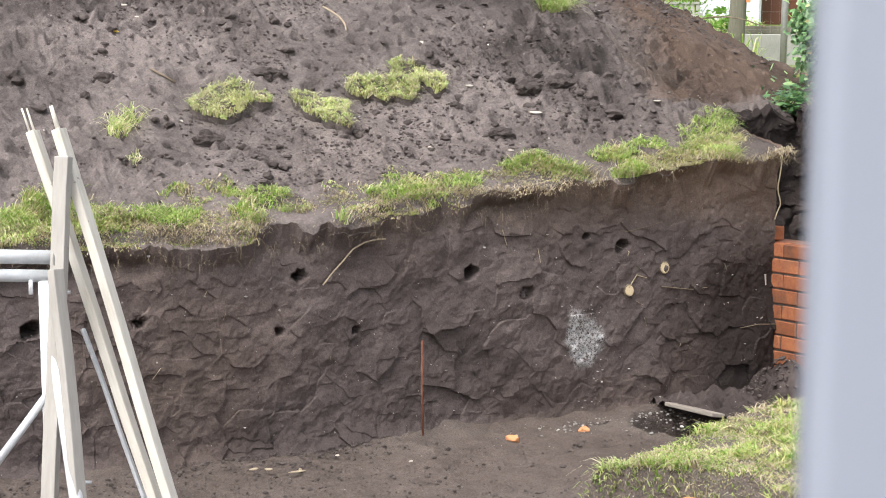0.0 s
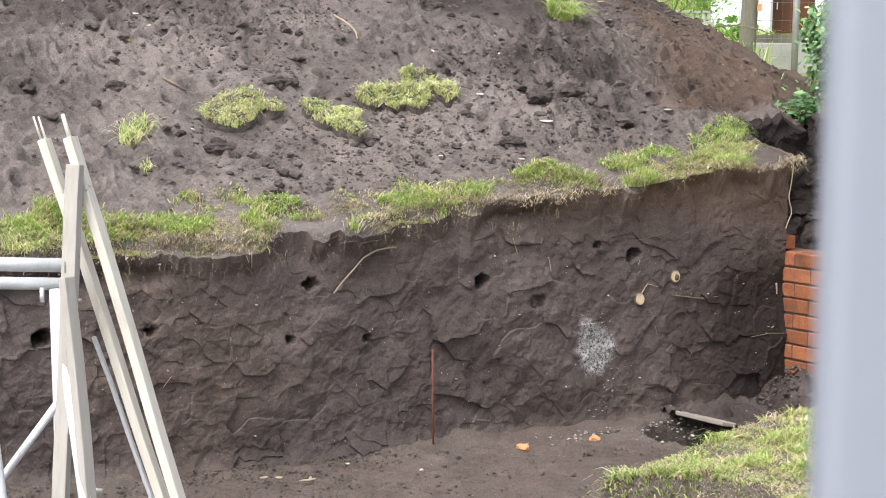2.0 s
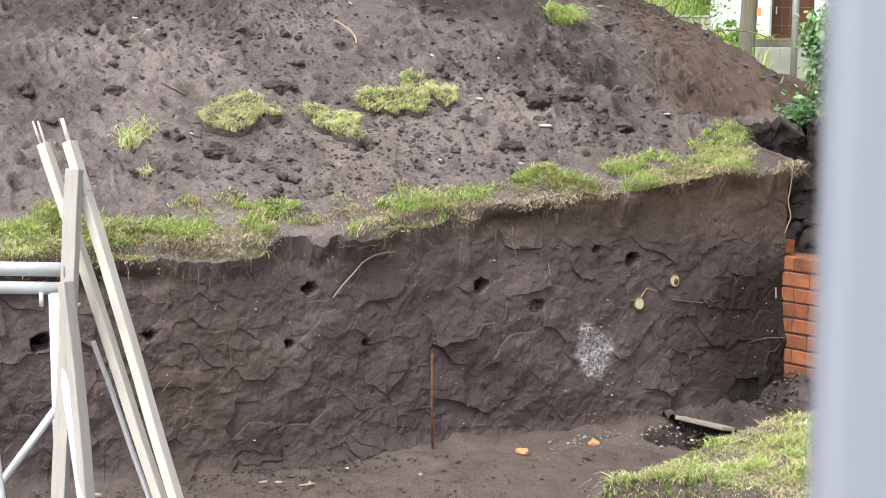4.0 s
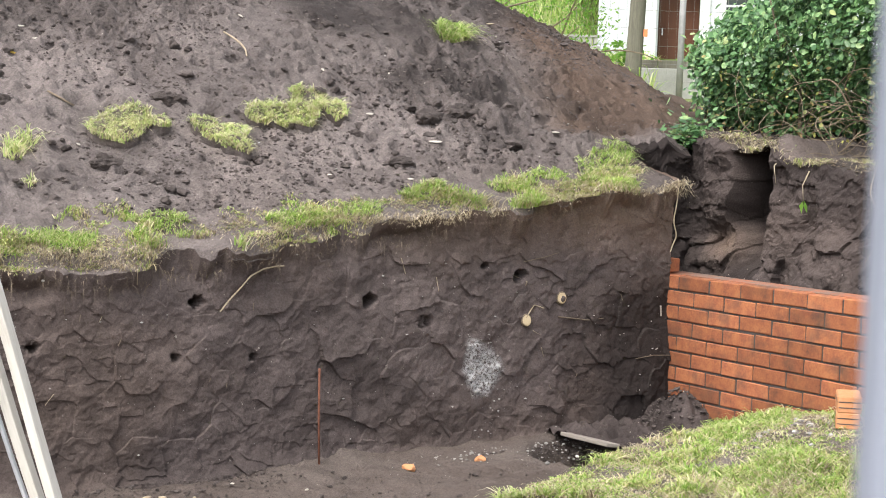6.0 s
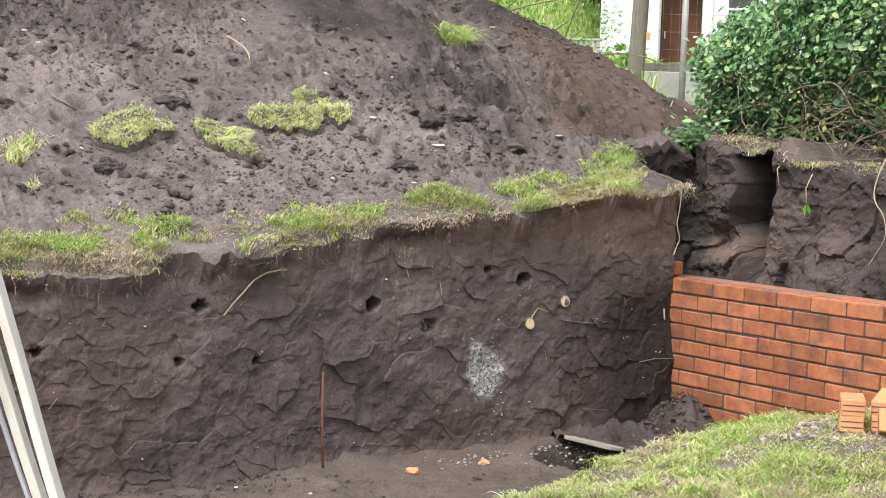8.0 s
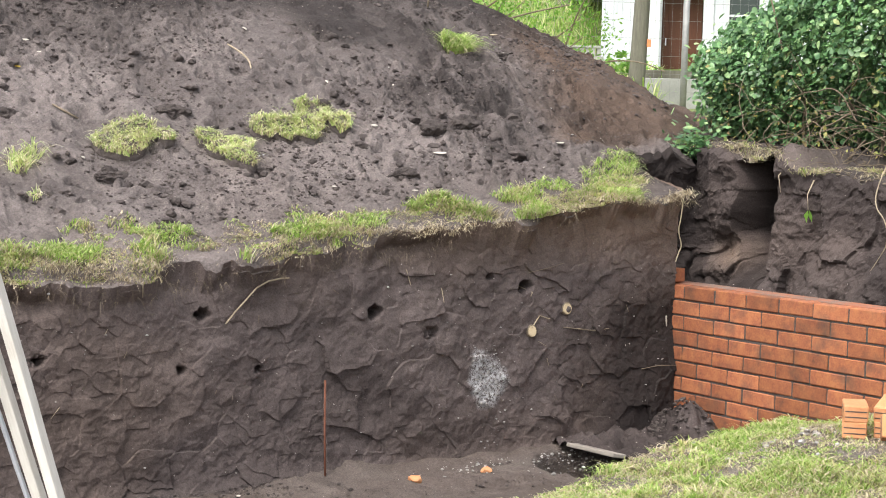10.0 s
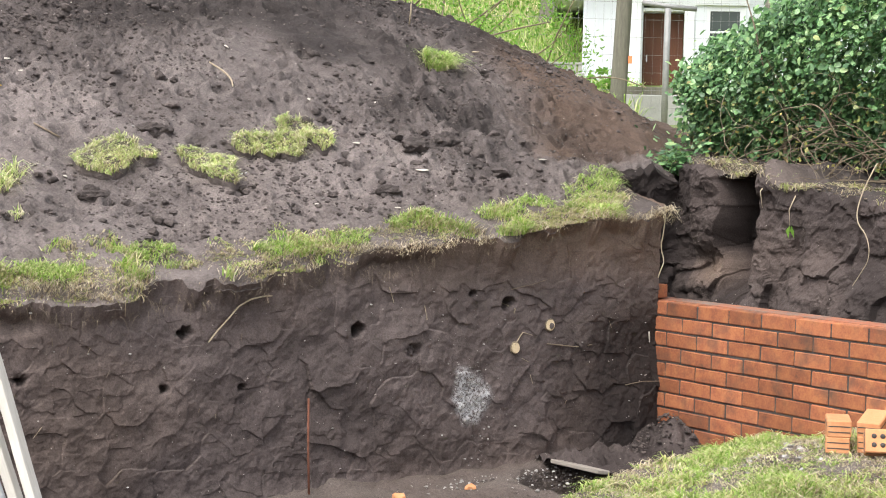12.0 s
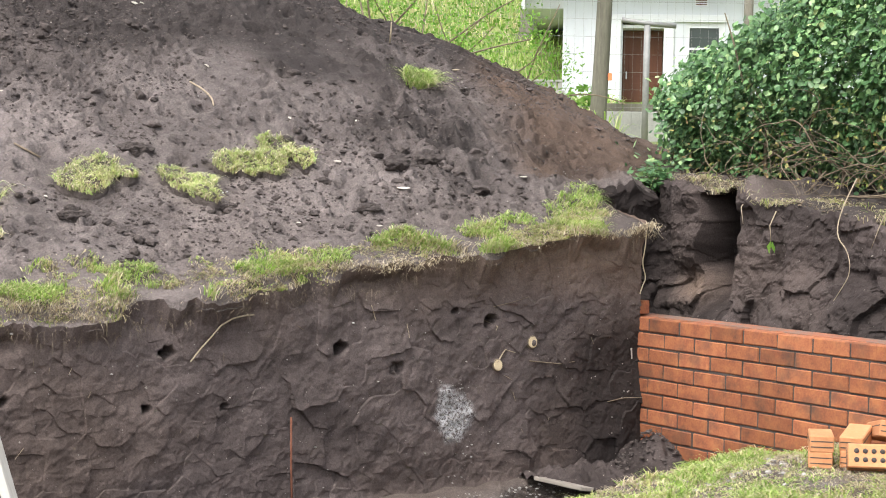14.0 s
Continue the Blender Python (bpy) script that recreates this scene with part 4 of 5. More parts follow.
chip(-1.479, 1.43, 0.04, 0.055, 20, SHELL, "oval white shell lying on the dark soil")
chip(-1.038, 1.40, 0.045, 0.04, 10, SHELL, "pale broken shell lying on the soil")
chip(-1.735, 1.98, 0.035, 0.05, 30, SHELL, "small white shell high on the heap")
chip(-1.187, 0.69, 0.10, 0.03, -35, SHELL, "long white splinter lying on the soil", "splinter", "splinter")
chip(-1.414, 1.02, 0.07, 0.03, 5, SHELL, "white broken shell piece on the soil")
chip(-1.35, 1.20, 0.06, 0.018, -50, SHELL, "thin white splinter on the soil", "splinter", "splinter")
chip(-0.138, 0.54, 0.055, 0.035, 15, SHELL, "white stone beside the grass")
chip(-0.237, 0.82, 0.09, 0.018, -5, SHELL, "pale flat splinter on the brown soil", "splinter", "splinter")
chip(-1.884, 2.66, 0.07, 0.06, 25, SHELL, "white scrap high on the heap", "scrap", "scrap")
chip(-1.83, 2.66, 0.05, 0.05, 60, SHELL, "white scrap high on the heap", "scrap", "scrap")
chip(-3.047, 1.84, 0.08, 0.022, -15, SHELL, "pale splinter lying on the heap", "splinter", "splinter")
chip(-3.118, 1.93, 0.08, 0.022, -10, SHELL, "pale splinter lying on the heap", "splinter", "splinter")
chip(-3.232, 1.71, 0.06, 0.03, 5, DEADLEAF, "yellow fallen leaf on the soil", "fallen_leaf", "leaf")
chip(0.321, 2.28, 0.09, 0.022, -45, ROOT, "pale wood chip near the ridge", "wood_chip", "wood chip")
chip(-1.95, 0.55, 0.05, 0.014, -75, SHELL, "thin white splinter on the soil", "splinter", "splinter")
chip(-1.54, 0.40, 0.05, 0.014, -60, SHELL, "thin white splinter by the grass", "splinter", "splinter")
chip(-3.18, 0.93, 0.035, 0.03, 40, SHELL, "small white stone by a clod")
tube("stick", [(-1.94, 1.80, 2.19), (-1.90, 1.70, 2.14), (-1.90, 1.60, 2.09), (-1.95, 1.49, 2.045)], [0.005, 0.006, 0.006, 0.004], ROOT, sides=7)
tagged(bpy.data.objects["stick"], "bent pale stick lying on the heap", "stick", "sticks")
s2 = tube("stick", [(-3.183, 1.338, 1.80), (-3.14, 1.27, 1.765), (-3.09, 1.22, 1.73)], [0.005, 0.006, 0.005], TWIG, sides=6)
tagged(s2, "thin grey stick beside a sod", "stick", "sticks")
s3 = tube("stick", [(-0.09, 2.47, 2.56), (-0.08, 2.47, 2.64), (-0.085, 2.46, 2.70)], [0.006, 0.006, 0.004], ROOT, sides=6)
tagged(s3, "short pale stick standing on the ridge", "stick", "sticks")


# ------------------------------------------------------------------ roots and things in the cut face
def on_face(x, z, out=0.01):
    xa = np.array([float(x)])
    return (x, float(face_depth(xa, np.array([z]), bank_rough(xa, lip_y(xa)))[0]) - out, z)


def root_path(pts, r0, r1, label, mat=ROOT, out=0.008):
    r0, r1 = 0.7 * r0, 0.7 * r1
    p = [on_face(x, z, out) for x, z in pts]
    p = np.array(p)
    fine = []
    for i in range(len(p) - 1):
        for t in np.linspace(0, 1, 5, endpoint=False):
            fine.append(p[i] * (1 - t) + p[i + 1] * t)
    fine.append(p[-1])
    ob = tube("root", fine, np.linspace(r0, r1, len(fine)), mat, sides=7)
    return tagged(ob, label, "root", "roots in the cut face")


root_path([(-2.85, 0.79), (-2.80, 0.845), (-2.745, 0.90), (-2.70, 0.955), (-2.63, 0.985), (-2.56, 0.995), (-2.50, 0.995)], 0.005, 0.006, "long pale curved root lying on the cut earth", out=0.02)
root_path([(-1.04, 0.93), (-1.02, 0.88), (-1.03, 0.86)], 0.004, 0.003, "short pale root in a hollow")
root_path([(-1.03, 0.69), (-0.99, 0.73), (-0.97, 0.755), (-0.90, 0.735)], 0.005, 0.003, "thin pale root by a sawn stump")
root_path([(-0.80, 0.685), (-0.60, 0.66), (-0.50, 0.668)], 0.005, 0.003, "thin dark root in the earth", TWIG)
root_path([(-0.25, 0.43), (-0.13, 0.445), (0.0, 0.44)], 0.004, 0.003, "thin grey root at the corner", TWIG)
root_path([(-1.83, 1.02), (-1.80, 0.94)], 0.004, 0.003, "short pale root under the turf")
root_path([(-3.30, 1.0), (-3.28, 0.93)], 0.004, 0.003, "short pale root under the turf")
root_path([(-1.62, 0.92), (-1.62, 0.85)], 0.003, 0.002, "short pale root in the earth")
root_path([(-1.04, 0.985), (-0.90, 1.01), (-0.80, 1.03)], 0.003, 0.002, "thin brown root near the lip", TWIG)
root_path([(-0.07, 0.72), (-0.06, 0.66)], 0.008, 0.005, "white root end at the corner", SHELL, out=0.02)
rr = np.random.default_rng(77)
for k in range(18):
    x, z = rr.uniform(-4.2, -0.1), rr.uniform(0.15, 1.0)
    root_path([(x, z), (x + rr.normal(0, 0.02), z - rr.uniform(0.015, 0.05))], 0.0022, 0.0015, "thin brown rootlet end in the cut earth", TWIG if k % 3 else ROOT)
# sawn root ends
for x, z, r, lb in ((-1.025, 0.675, 0.031, "round pale sawn root end sticking out"), (-0.775, 0.785, 0.033, "split pale sawn root end sticking out")):
    p = on_face(x, z, 0)
    rt_ = thing("root_stump", p, lb, "root", "sawn roots")
    v, f = tube_arrays([(0, 0.09, 0), (0, 0.0, 0), (0, -0.010, 0)], [r * 0.95, r, r], 12)
    part("bark", mesh_of("bark", v * [1, 1, 1.1], f, TWIG), None, rt_, "grey brown bark")
    v, f = tube_arrays([(0, -0.008, 0), (0, -0.014, 0.001)], [r * 0.9, r * 0.84], 12)
    part("sawn_end", mesh_of("sawn_end", v * [1, 1, 1.1], f, CUTWOOD, False), None, rt_, "cream sawn wood")
part("rot_hollow", mesh_of("rot_hollow", *lumps([(0.005, -0.010, -0.004)], [0.017], rr, 0.9), CLOD), None, rt_, "dark rotten hollow")
# steel bar standing against the face
bar = tube("steel_bar", [(-2.335, -0.075, -0.02), (-2.337, -0.06, 0.25), (-2.332, -0.045, 0.50)], 0.0055, RUST, sides=8)
tagged(bar, "thin rusty steel bar standing in the pit floor", "steel bar")
# scraps on the pit floor
for x, y, s, lb in ((-1.975, -0.317, 0.035, "orange brick fragment on the pit floor"), (-1.535, -0.30, 0.026, "small orange brick fragment on the pit floor")):
    v, f = lumps([(0, 0, 0)], [s], rr, 0.8, 0.5)
    ob = part("brick_fragment", mesh_of("brick_fragment", v, f, NEWBRICK, False), None)
    ob.matrix_world = pose(x, y, 0.03)
    tagged(ob, lb, "brick fragment", "scraps on the pit floor")
for x, y, l_, w_, rz, mat in ((-3.21, -0.46, 0.12, 0.025, 5, ROOT), (-3.18, -0.43, 0.06, 0.02, 60, ROOT), (-3.36, -0.33, 0.07, 0.03, 20, ROOT), (-2.66, -0.51, 0.04, 0.02, 30, SHELL), (-3.30, -0.36, 0.05, 0.03, -30, ROOT), (-2.9, -0.25, 0.03, 0.02, 0, SHELL)):
    chip(x, y, l_, w_, rz, mat, "pale wood chip lying on the pit floor", "wood_chip", "wood chip", z=0.02, tilt=5)

# plank over a hole in the floor
plank = part("plank", box(0.085, 0.41, 0.022, (0, 0, 0), 0.004, 1), PLANKWOOD)
plank.matrix_world = pose(-0.90, -0.39, 0.095, -2, 9, -4)
tagged(plank, "grey weathered plank lying over a dark hole", "plank")
# spoil at the foot of the corner
v, f = [], []
px_, py_ = np.meshgrid(np.linspace(-0.88, 0.30, 110), np.linspace(-0.85, 0.05, 80), indexing="ij")
pz_ = 0.31 * np.exp(-(((px_ + 0.10) / 0.20) ** 2 + ((py_ + 0.20) / 0.26) ** 2) ** 0.8) + 0.05 * np.exp(-(((px_ + 0.50) / 0.22) ** 2 + ((py_ + 0.25) / 0.16) ** 2)) + 0.06 * fbm(px_ * 7, py_ * 7, 3, 5) * np.exp(-((px_ + 0.2) / 0.5) ** 2) + 0.03 * (1 - np.abs(fbm(px_ * 14, py_ * 14, 3, 6)) * 3) - 0.05 + 0.05 * fbm(px_ * 20, py_ * 20, 3, 8) * np.clip((px_ + 0.86) / 0.1, 0, 1) + 0.125 * np.clip((-0.35 - px_) / 0.15, 0, 1) * np.clip((py_ + 0.70) / 0.08, 0, 1)
ob = part("spoil_pile", mesh_of("spoil_pile", np.stack([px_, py_, pz_], -1).reshape(-1, 3), grid_faces(110, 80), CUT), None)
attribute(ob.data, "damp_shade", 0.62 + 0.4 * np.clip(fbm(px_ * 6, py_ * 6, 3, 3), -1, 1))
tagged(ob, "small pile of loose dark earth against the brick wall", "soil pile", kind="structure")
sx_, sy_ = crng.normal(-0.25, 0.25, 500), crng.normal(-0.25, 0.15, 500)
sx_ = np.minimum(sx_, -0.03)
szz = 0.31 * np.exp(-(((sx_ + 0.10) / 0.20) ** 2 + ((sy_ + 0.20) / 0.26) ** 2) ** 0.8) + 0.14 * np.exp(-(((sx_ + 0.50) / 0.22) ** 2 + ((sy_ + 0.25) / 0.16) ** 2))
v, f = lumps(np.stack([sx_, np.minimum(sy_, -0.03), np.maximum(szz - 0.02, 0.01)], 1), 0.004 + 0.011 * crng.uniform(0, 1, 500) ** 3, crng, 0.6, 1.1)
tagged(new("spoil_crumbs", mesh_of("spoil_crumbs", v, f, CLOD, False)), "dark crumbs of earth on the small pile", "soil crumbs", kind="stuff")


# ------------------------------------------------------------------ lawn left standing in the pit
def lawn(x, y):
    """Height of the turf left beside the brick wall; falls off to the pit floor at its edges."""
    x, y = np.asarray(x, float), np.asarray(y, float)
    tip = -2.46 + 0.6 * np.clip(-1.5 - y, 0, 0.6) + 0.05 * np.sin(y * 9) + 0.06 * fbm(y * 6, y * 0, 3, 7)
    rear = np.interp(x, [-2.46, -1.75, -1.17, -0.65, -0.2, 0.1], [-1.56, -1.34, -1.10, -0.98, -0.86, -0.78])
    edge = np.minimum(x - tip, rear - y)
    up = 0.20 + 0.025 * (x + 2.7) + 0.11 * np.clip((x + 1.5) / 0.8, 0, 1) * np.clip((-1.05 - y) / 0.6, 0, 1)
    return np.where(edge > 0, up * np.clip(edge / 0.05, 0, 1) ** 0.5, 0.0) + 0.03 * fbm(x * 4, y * 4, 3, 4) * (edge > 0) - 0.03 * (edge <= 0)


XX, YY = np.meshgrid(np.linspace(-2.9, -0.002, 170), np.linspace(-4.6, -0.6, 200), indexing="ij")
ZZ = lawn(XX, YY)
lawn_me = mesh_of("lawn", np.stack([XX, YY, ZZ], -1).reshape(-1, 3), grid_faces(170, 200), FLOOR)
attribute(lawn_me, "tone", np.clip(0.5 + fbm(XX * 3, YY * 3, 3, 9), 0, 1))
tagged(new("lawn", lawn_me), "patch of turf left standing beside the brick wall", "lawn", kind="structure")
m = 10500
tcx, tcy = grng.uniform(-2.8, -0.03, m), grng.uniform(-3.2, -0.68, m)
bald = np.exp(-(((tcx + 0.75) / 0.40) ** 2 + ((tcy + 1.62) / 0.18) ** 2)) + 0.8 * np.exp(-(((tcx + 0.45) / 0.25) ** 2 + ((tcy + 1.30) / 0.10) ** 2))
k = (lawn(tcx, tcy) > 0.07) & (grng.uniform(0, 1, m) < np.clip(0.98 + 1.7 * fbm(tcx * 4, tcy * 4, 3, 12) - 0.95 * bald, 0.05, 1))
tcx, tcy = tcx[k], tcy[k]
kk_, gx_, gy_, hh = tufted(tcx, tcy, (0.014 + 0.032 * np.clip(0.3 + 2.2 * fbm(tcx * 4.5, tcy * 4.5, 3, 13), 0, 1)) * grng.uniform(0.6, 1.3, len(tcx)), 17, 0.024)
gx_ = np.minimum(gx_, -0.012)
gz_ = lawn(gx_, gy_)
rt = np.stack([gx_, gy_, gz_ - 0.006], 1)
ok_ = gz_ > 0.05
pick = (grng.uniform(0, 1, len(tcx)) + 0.9 * fbm(tcx * 1.8, tcy * 1.8, 2, 14))[kk_]
for sel, mat, nm, lb in ((ok_ & (pick < 0.60), GREEN, "lawn_grass", "lush green grass of the turf patch"), (ok_ & (pick >= 0.60) & (pick < 0.88), GRASS, "lawn_grass", "yellow-green grass of the turf patch"), (ok_ & (pick >= 0.88), STRAW, "lawn_grass", "pale yellow grass of the turf patch")):
    v, f = blades(rt[sel], hh[sel], grng, 1.2, 0.0036)
    tagged(new(nm, mesh_of(nm, v, f, mat)), lb, "grass", kind="stuff")
tx2, ty2 = grng.uniform(-2.5, -0.03, 16000), grng.uniform(-3.0, -0.75, 16000)
tz2 = lawn(tx2, ty2)
ok2 = tz2 > 0.08
v, f = blades(np.stack([tx2, ty2, tz2 + 0.002], 1)[ok2], grng.uniform(0.006, 0.016, ok2.sum()), grng, 2.6, 0.0022, (0, 0, 0))
tagged(new("thatch", mesh_of("thatch", v, f, STRAW)), "matted pale dead thatch between the grass", "dry grass", kind="stuff")
e = rt[(gx_ < -2.3) | (gz_ < 0.15)]
e = e[::3]
v, f = blades(e, grng.uniform(0.02, 0.055, len(e)), grng, 1.1, 0.003, (-0.4, -0.1, -0.2))
tagged(new("edge_straw", mesh_of("edge_straw", v, f, YELLOW)), "pale dry straw hanging from the turf edge", "dry grass", kind="stuff")
gx2, gy2 = crng.normal(-0.65, 0.3, 160), crng.normal(-1.5, 0.16, 160)
gx2 = np.minimum(gx2, -0.05)
v, f = lumps(np.stack([gx2, gy2, lawn(gx2, gy2) + 0.004], 1), 0.004 + 0.014 * crng.uniform(0, 1, 160) ** 2, crng)
tagged(new("mortar_crumbs", mesh_of("mortar_crumbs", v, f, GRIT, False)), "pale mortar crumbs spilt on the grass", "grit", kind="stuff")
ob = part("brick_offcut", mesh_of("brick_offcut", *lumps([(0, 0, 0)], [0.07], rr, 0.5, 0.4), NEWBRICK, False), None)
ob.matrix_world = pose(-2.20, -1.93, 0.09)
tagged(ob, "pale broken brick at the turf edge", "brick fragment", "scraps on the pit floor")


# ------------------------------------------------------------------ loose bricks on the turf
def brick_pile_piece(x, y, z, rx, ry, rz, label, cored=False):
    root = thing("loose_brick", (x, y, z), label, "brick", "loose bricks on the turf")
    root.matrix_world = pose(x, y, z, rx, ry, rz)
    bm = box(BL, BW, BH, (0, 0, 0), 0.005, 1, 0.001, brick_rng)
    part("brick_body", bm, NEWBRICK, root)
    groove = 0.004
    # thin mortar-dark strips on the surface paint the shade of scratch grooves
    for s in (-1, 1):
        part("groove", box(0.222, 0.004, 0.005, (0, s * (BW / 2 - 0.0012), 0.012)), MORTAR, root, "dark strip painted as the shade of a scratch groove")
        for g_ in (-0.014, 0.012):
            part("groove", box(0.004, 0.098, 0.005, (s * (BL / 2 - 0.0012), 0, g_)), MORTAR, root, "dark strip painted as the shade of a scratch groove")
    if cored:
        # solid dark plugs paint the shade inside core holes; none are bored
        for i in range(5):
            for j in range(2):
                v, f = tube_arrays([(-0.076 + 0.038 * i, -0.02 + 0.04 * j, BH / 2 + 0.0012), (-0.076 + 0.038 * i, -0.02 + 0.04 * j, -BH / 2 - 0.0012)], 0.012, 10)
                part("core_hole", mesh_of("core_hole", v, f, MORTAR), None, root, "dark round plug painted as the shade of a core hole")
    return root


G0 = 0.36
for k in range(2):
    brick_pile_piece(-0.50, -1.75, G0 + 0.01 + BH / 2 + k * 0.075, 0, 0, 42 + 2 * k, "pale orange brick in a low stack")
for k in range(2):
    brick_pile_piece(-0.36, -1.84, G0 + 0.01 + BH / 2 + k * 0.085, 0, -8 * k, 31 - 2 * k, "pale orange brick in a low stack")
brick_pile_piece(-0.48, -2.04, G0 + 0.085, 68, 0, -44, "pale orange cored brick standing on its side", True)
brick_pile_piece(-0.20, -1.89, G0 + 0.01 + BH / 2, 0, 0, 62, "pale orange brick in a low stack")
brick_pile_piece(-0.21, -1.88, G0 + 0.04 + BH / 2 + 0.085, 10, 12, 56, "pale orange brick lying tilted on the stack")
brick_pile_piece(-0.20, -2.25, G0 + 0.01 + BH / 2, 0, 0, 80, "pale orange brick lying on the turf")


# ------------------------------------------------------------------ trestle and leaning timber
def along(a, b, z):
    """The point at height z on the line through a and b."""
    a, b = Vector(a), Vector(b)
    return b + (a - b) * ((z - b.z) / (a.z - b.z))


def beam(name, a, b, w, d, mat, label, cat, group="", parent=None):
    """A squared, slightly worn length of timber from a down to b."""
    a, b = Vector(a), Vector(b)
    length = (a - b).length
    bm = box(w, d, length, (0, 0, length / 2), 0.004, 2)
    bmesh.ops.subdivide_edges(bm, edges=[e for e in bm.edges if e.calc_length() > length * 0.5], cuts=12)
    for q in bm.verts:
        k_ = 6.3 * q.co.z / length
        q.co.x += 0.0018 * math.sin(k_ * 1.7 + w * 90) + 0.0008 * math.sin(k_ * 9)
        q.co.y += 0.0018 * math.sin(k_ * 1.3 + d * 50)
    ob = part(name, bm, mat, parent)
    m = (a - b).to_track_quat("Z", "Y").to_matrix().to_4x4()
    ob.matrix_world = Matrix.Translation(b) @ m
    return tagged(ob, label, cat, group) if not parent else ob


EL = Vector((-4.812, -1.808, 1.56)), Vector((-4.525, -2.108, 0.424))
ER = Vector((-4.731, -1.857, 1.569)), Vector((-4.472, -2.141, 0.425))
EC = Vector((-4.709, -1.879, 1.487)), Vector((-4.784, -1.950, 0.419))
EC2 = Vector((-4.735, -1.915, 1.15)), Vector((-4.691, -2.007, 0.421))
ED = Vector((-4.71, -1.938, 0.942)), Vector((-4.563, -2.085, 0.424))
nearer = Vector((-0.055, -0.083, 0))
for (a, b), w, d, mat, off, lb in ((EL, 0.042, 0.030, TIMBER, 0.0, "pale weathered timber batten leaning on the trestle"), (ER, 0.048, 0.030, TIMBER, 0.5, "pale weathered timber batten leaning on the trestle"),
                                   (EC, 0.047, 0.034, GREYTIMBER, 1.0, "grey timber batten standing against the trestle"), (EC2, 0.042, 0.03, GREYTIMBER, 1.5, "short grey timber batten leaning on the trestle")):
    ob = beam("timber_batten", a + nearer * off, along(a, b, 0.0) + nearer * off, w, d, mat, lb, "timber", "leaning battens")
    sp = np.random.default_rng(int(w * 9000))
    for k_ in range(4):
        v, f = lumps([(sp.uniform(-0.3, 0.3) * w, -d / 2 - 0.0005, 0.35 + 0.28 * k_ + sp.uniform(0, 0.2))], [0.008], sp, 2.2, 0.6)
        part("cement_splash", mesh_of("cement_splash", (v - [0, -d / 2, 0]) * [1, 0.25, 1] + [0, -d / 2, 0], f, CONCRETE), None, ob, "dried grey cement splash")
    if mat is TIMBER:
        top = a + nearer * off
        run_ = (a - b).normalized()
        for s in ((-0.008, 0.008) if a == EL[0] else (0.0,)):
            v, f = tube_arrays([(0, 0, 0), tuple(run_ * 0.085)], [0.008 if s == 0 else 0.004, 0.006 if s == 0 else 0.003], 6)
            o_ = part("tenon", mesh_of("tenon", v, f, mat), None, ob, "narrow split end")
            o_.matrix_world = Matrix.Translation(top + Vector((s * 0.8, -s * 0.6, -0.01)))
ob = beam("aluminium_strip", ED[0] + nearer * -0.4, along(*ED, 0.0) + nearer * -0.4, 0.018, 0.012, STEEL, "narrow pale metal strip leaning behind the battens", "metal strip")

trestle = thing("trestle", (-4.80, -1.89, 0), "galvanised steel builder's trestle standing in the pit", "trestle")
TO = Vector((-4.80, -1.89, 0))
left = Vector((-0.158, 0.096, 0)).normalized()


def tpipe(name, pts, r, label=""):
    v, f = tube_arrays([tuple(Vector(p) - TO) for p in pts], r, 14)
    return part(name, mesh_of(name, v, f, STEEL), None, trestle, label)


r0 = Vector((-4.740, -1.894, 1.168))
tpipe("top_rail", [r0, r0 + left * 0.5, r0 + left * 1.1], 0.0225)
r1 = Vector((-4.765, -1.890, 1.110))
tpipe("inner_rail", [r1, r1 + left * 0.5, r1 + left * 1.05], 0.020)
EYE_AT = Vector((EYE_X, EYE_Y, EYE_Z))
leg_a, leg_b = Vector((-4.796, -1.87, 1.09)).lerp(EYE_AT, 0.012), Vector((-4.736, -1.98, 0.42)).lerp(EYE_AT, 0.03)
foot = along(leg_a, leg_b, 0.0)
tpipe("leg", [leg_a, leg_b, foot], 0.021)
for s in (0.26, 0.95):
    tpipe("leg", [leg_a + left * s, leg_b + left * s, foot + left * s], 0.021)
tpipe("leg", [leg_a + left * 0.95, foot + left * 0.95 + Vector((0.05, 0.5, 0))], 0.021)
tpipe("leg", [leg_a, foot + Vector((0.05, 0.55, 0))], 0.021)
b0, b1 = Vector((-4.789, -1.91, 0.76)), Vector((-4.935, -1.845, 0.539))
tpipe("brace", [b0, b1, b1 + (b1 - b0) * 2.2], 0.013)
tpipe("pin", [r1 + left * 0.09 + Vector((0, -0.03, -0.01)), r1 + left * 0.09 + Vector((0, -0.03, -0.055))], 0.007)
tpipe("pin", [Vector((-4.775, -1.905, 1.062)), Vector((-4.735, -1.93, 1.062))], 0.006)
tpipe("pin", [Vector((-4.735, -2.0, 0.475)), Vector((-4.70, -2.02, 0.475))], 0.006)

# ------------------------------------------------------------------ painted post close to the camera
jamb = part("door_jamb", box(0.060, 0.008, 2.5, (0.030, -0.004, 1.25), 0.002, 2), JAMBPAINT)
JX, JY = 0.01994, 0.150
jamb.matrix_world = pose(EYE_X + JX * CA + JY * SA, EYE_Y - JX * SA + JY * CA, 0, 0, 0, -36.13)
tagged(jamb, "smooth pale blue-grey painted post close by", "post", kind="structure")

# ------------------------------------------------------------------ hedge over the trench
hrng = np.random.default_rng(14)


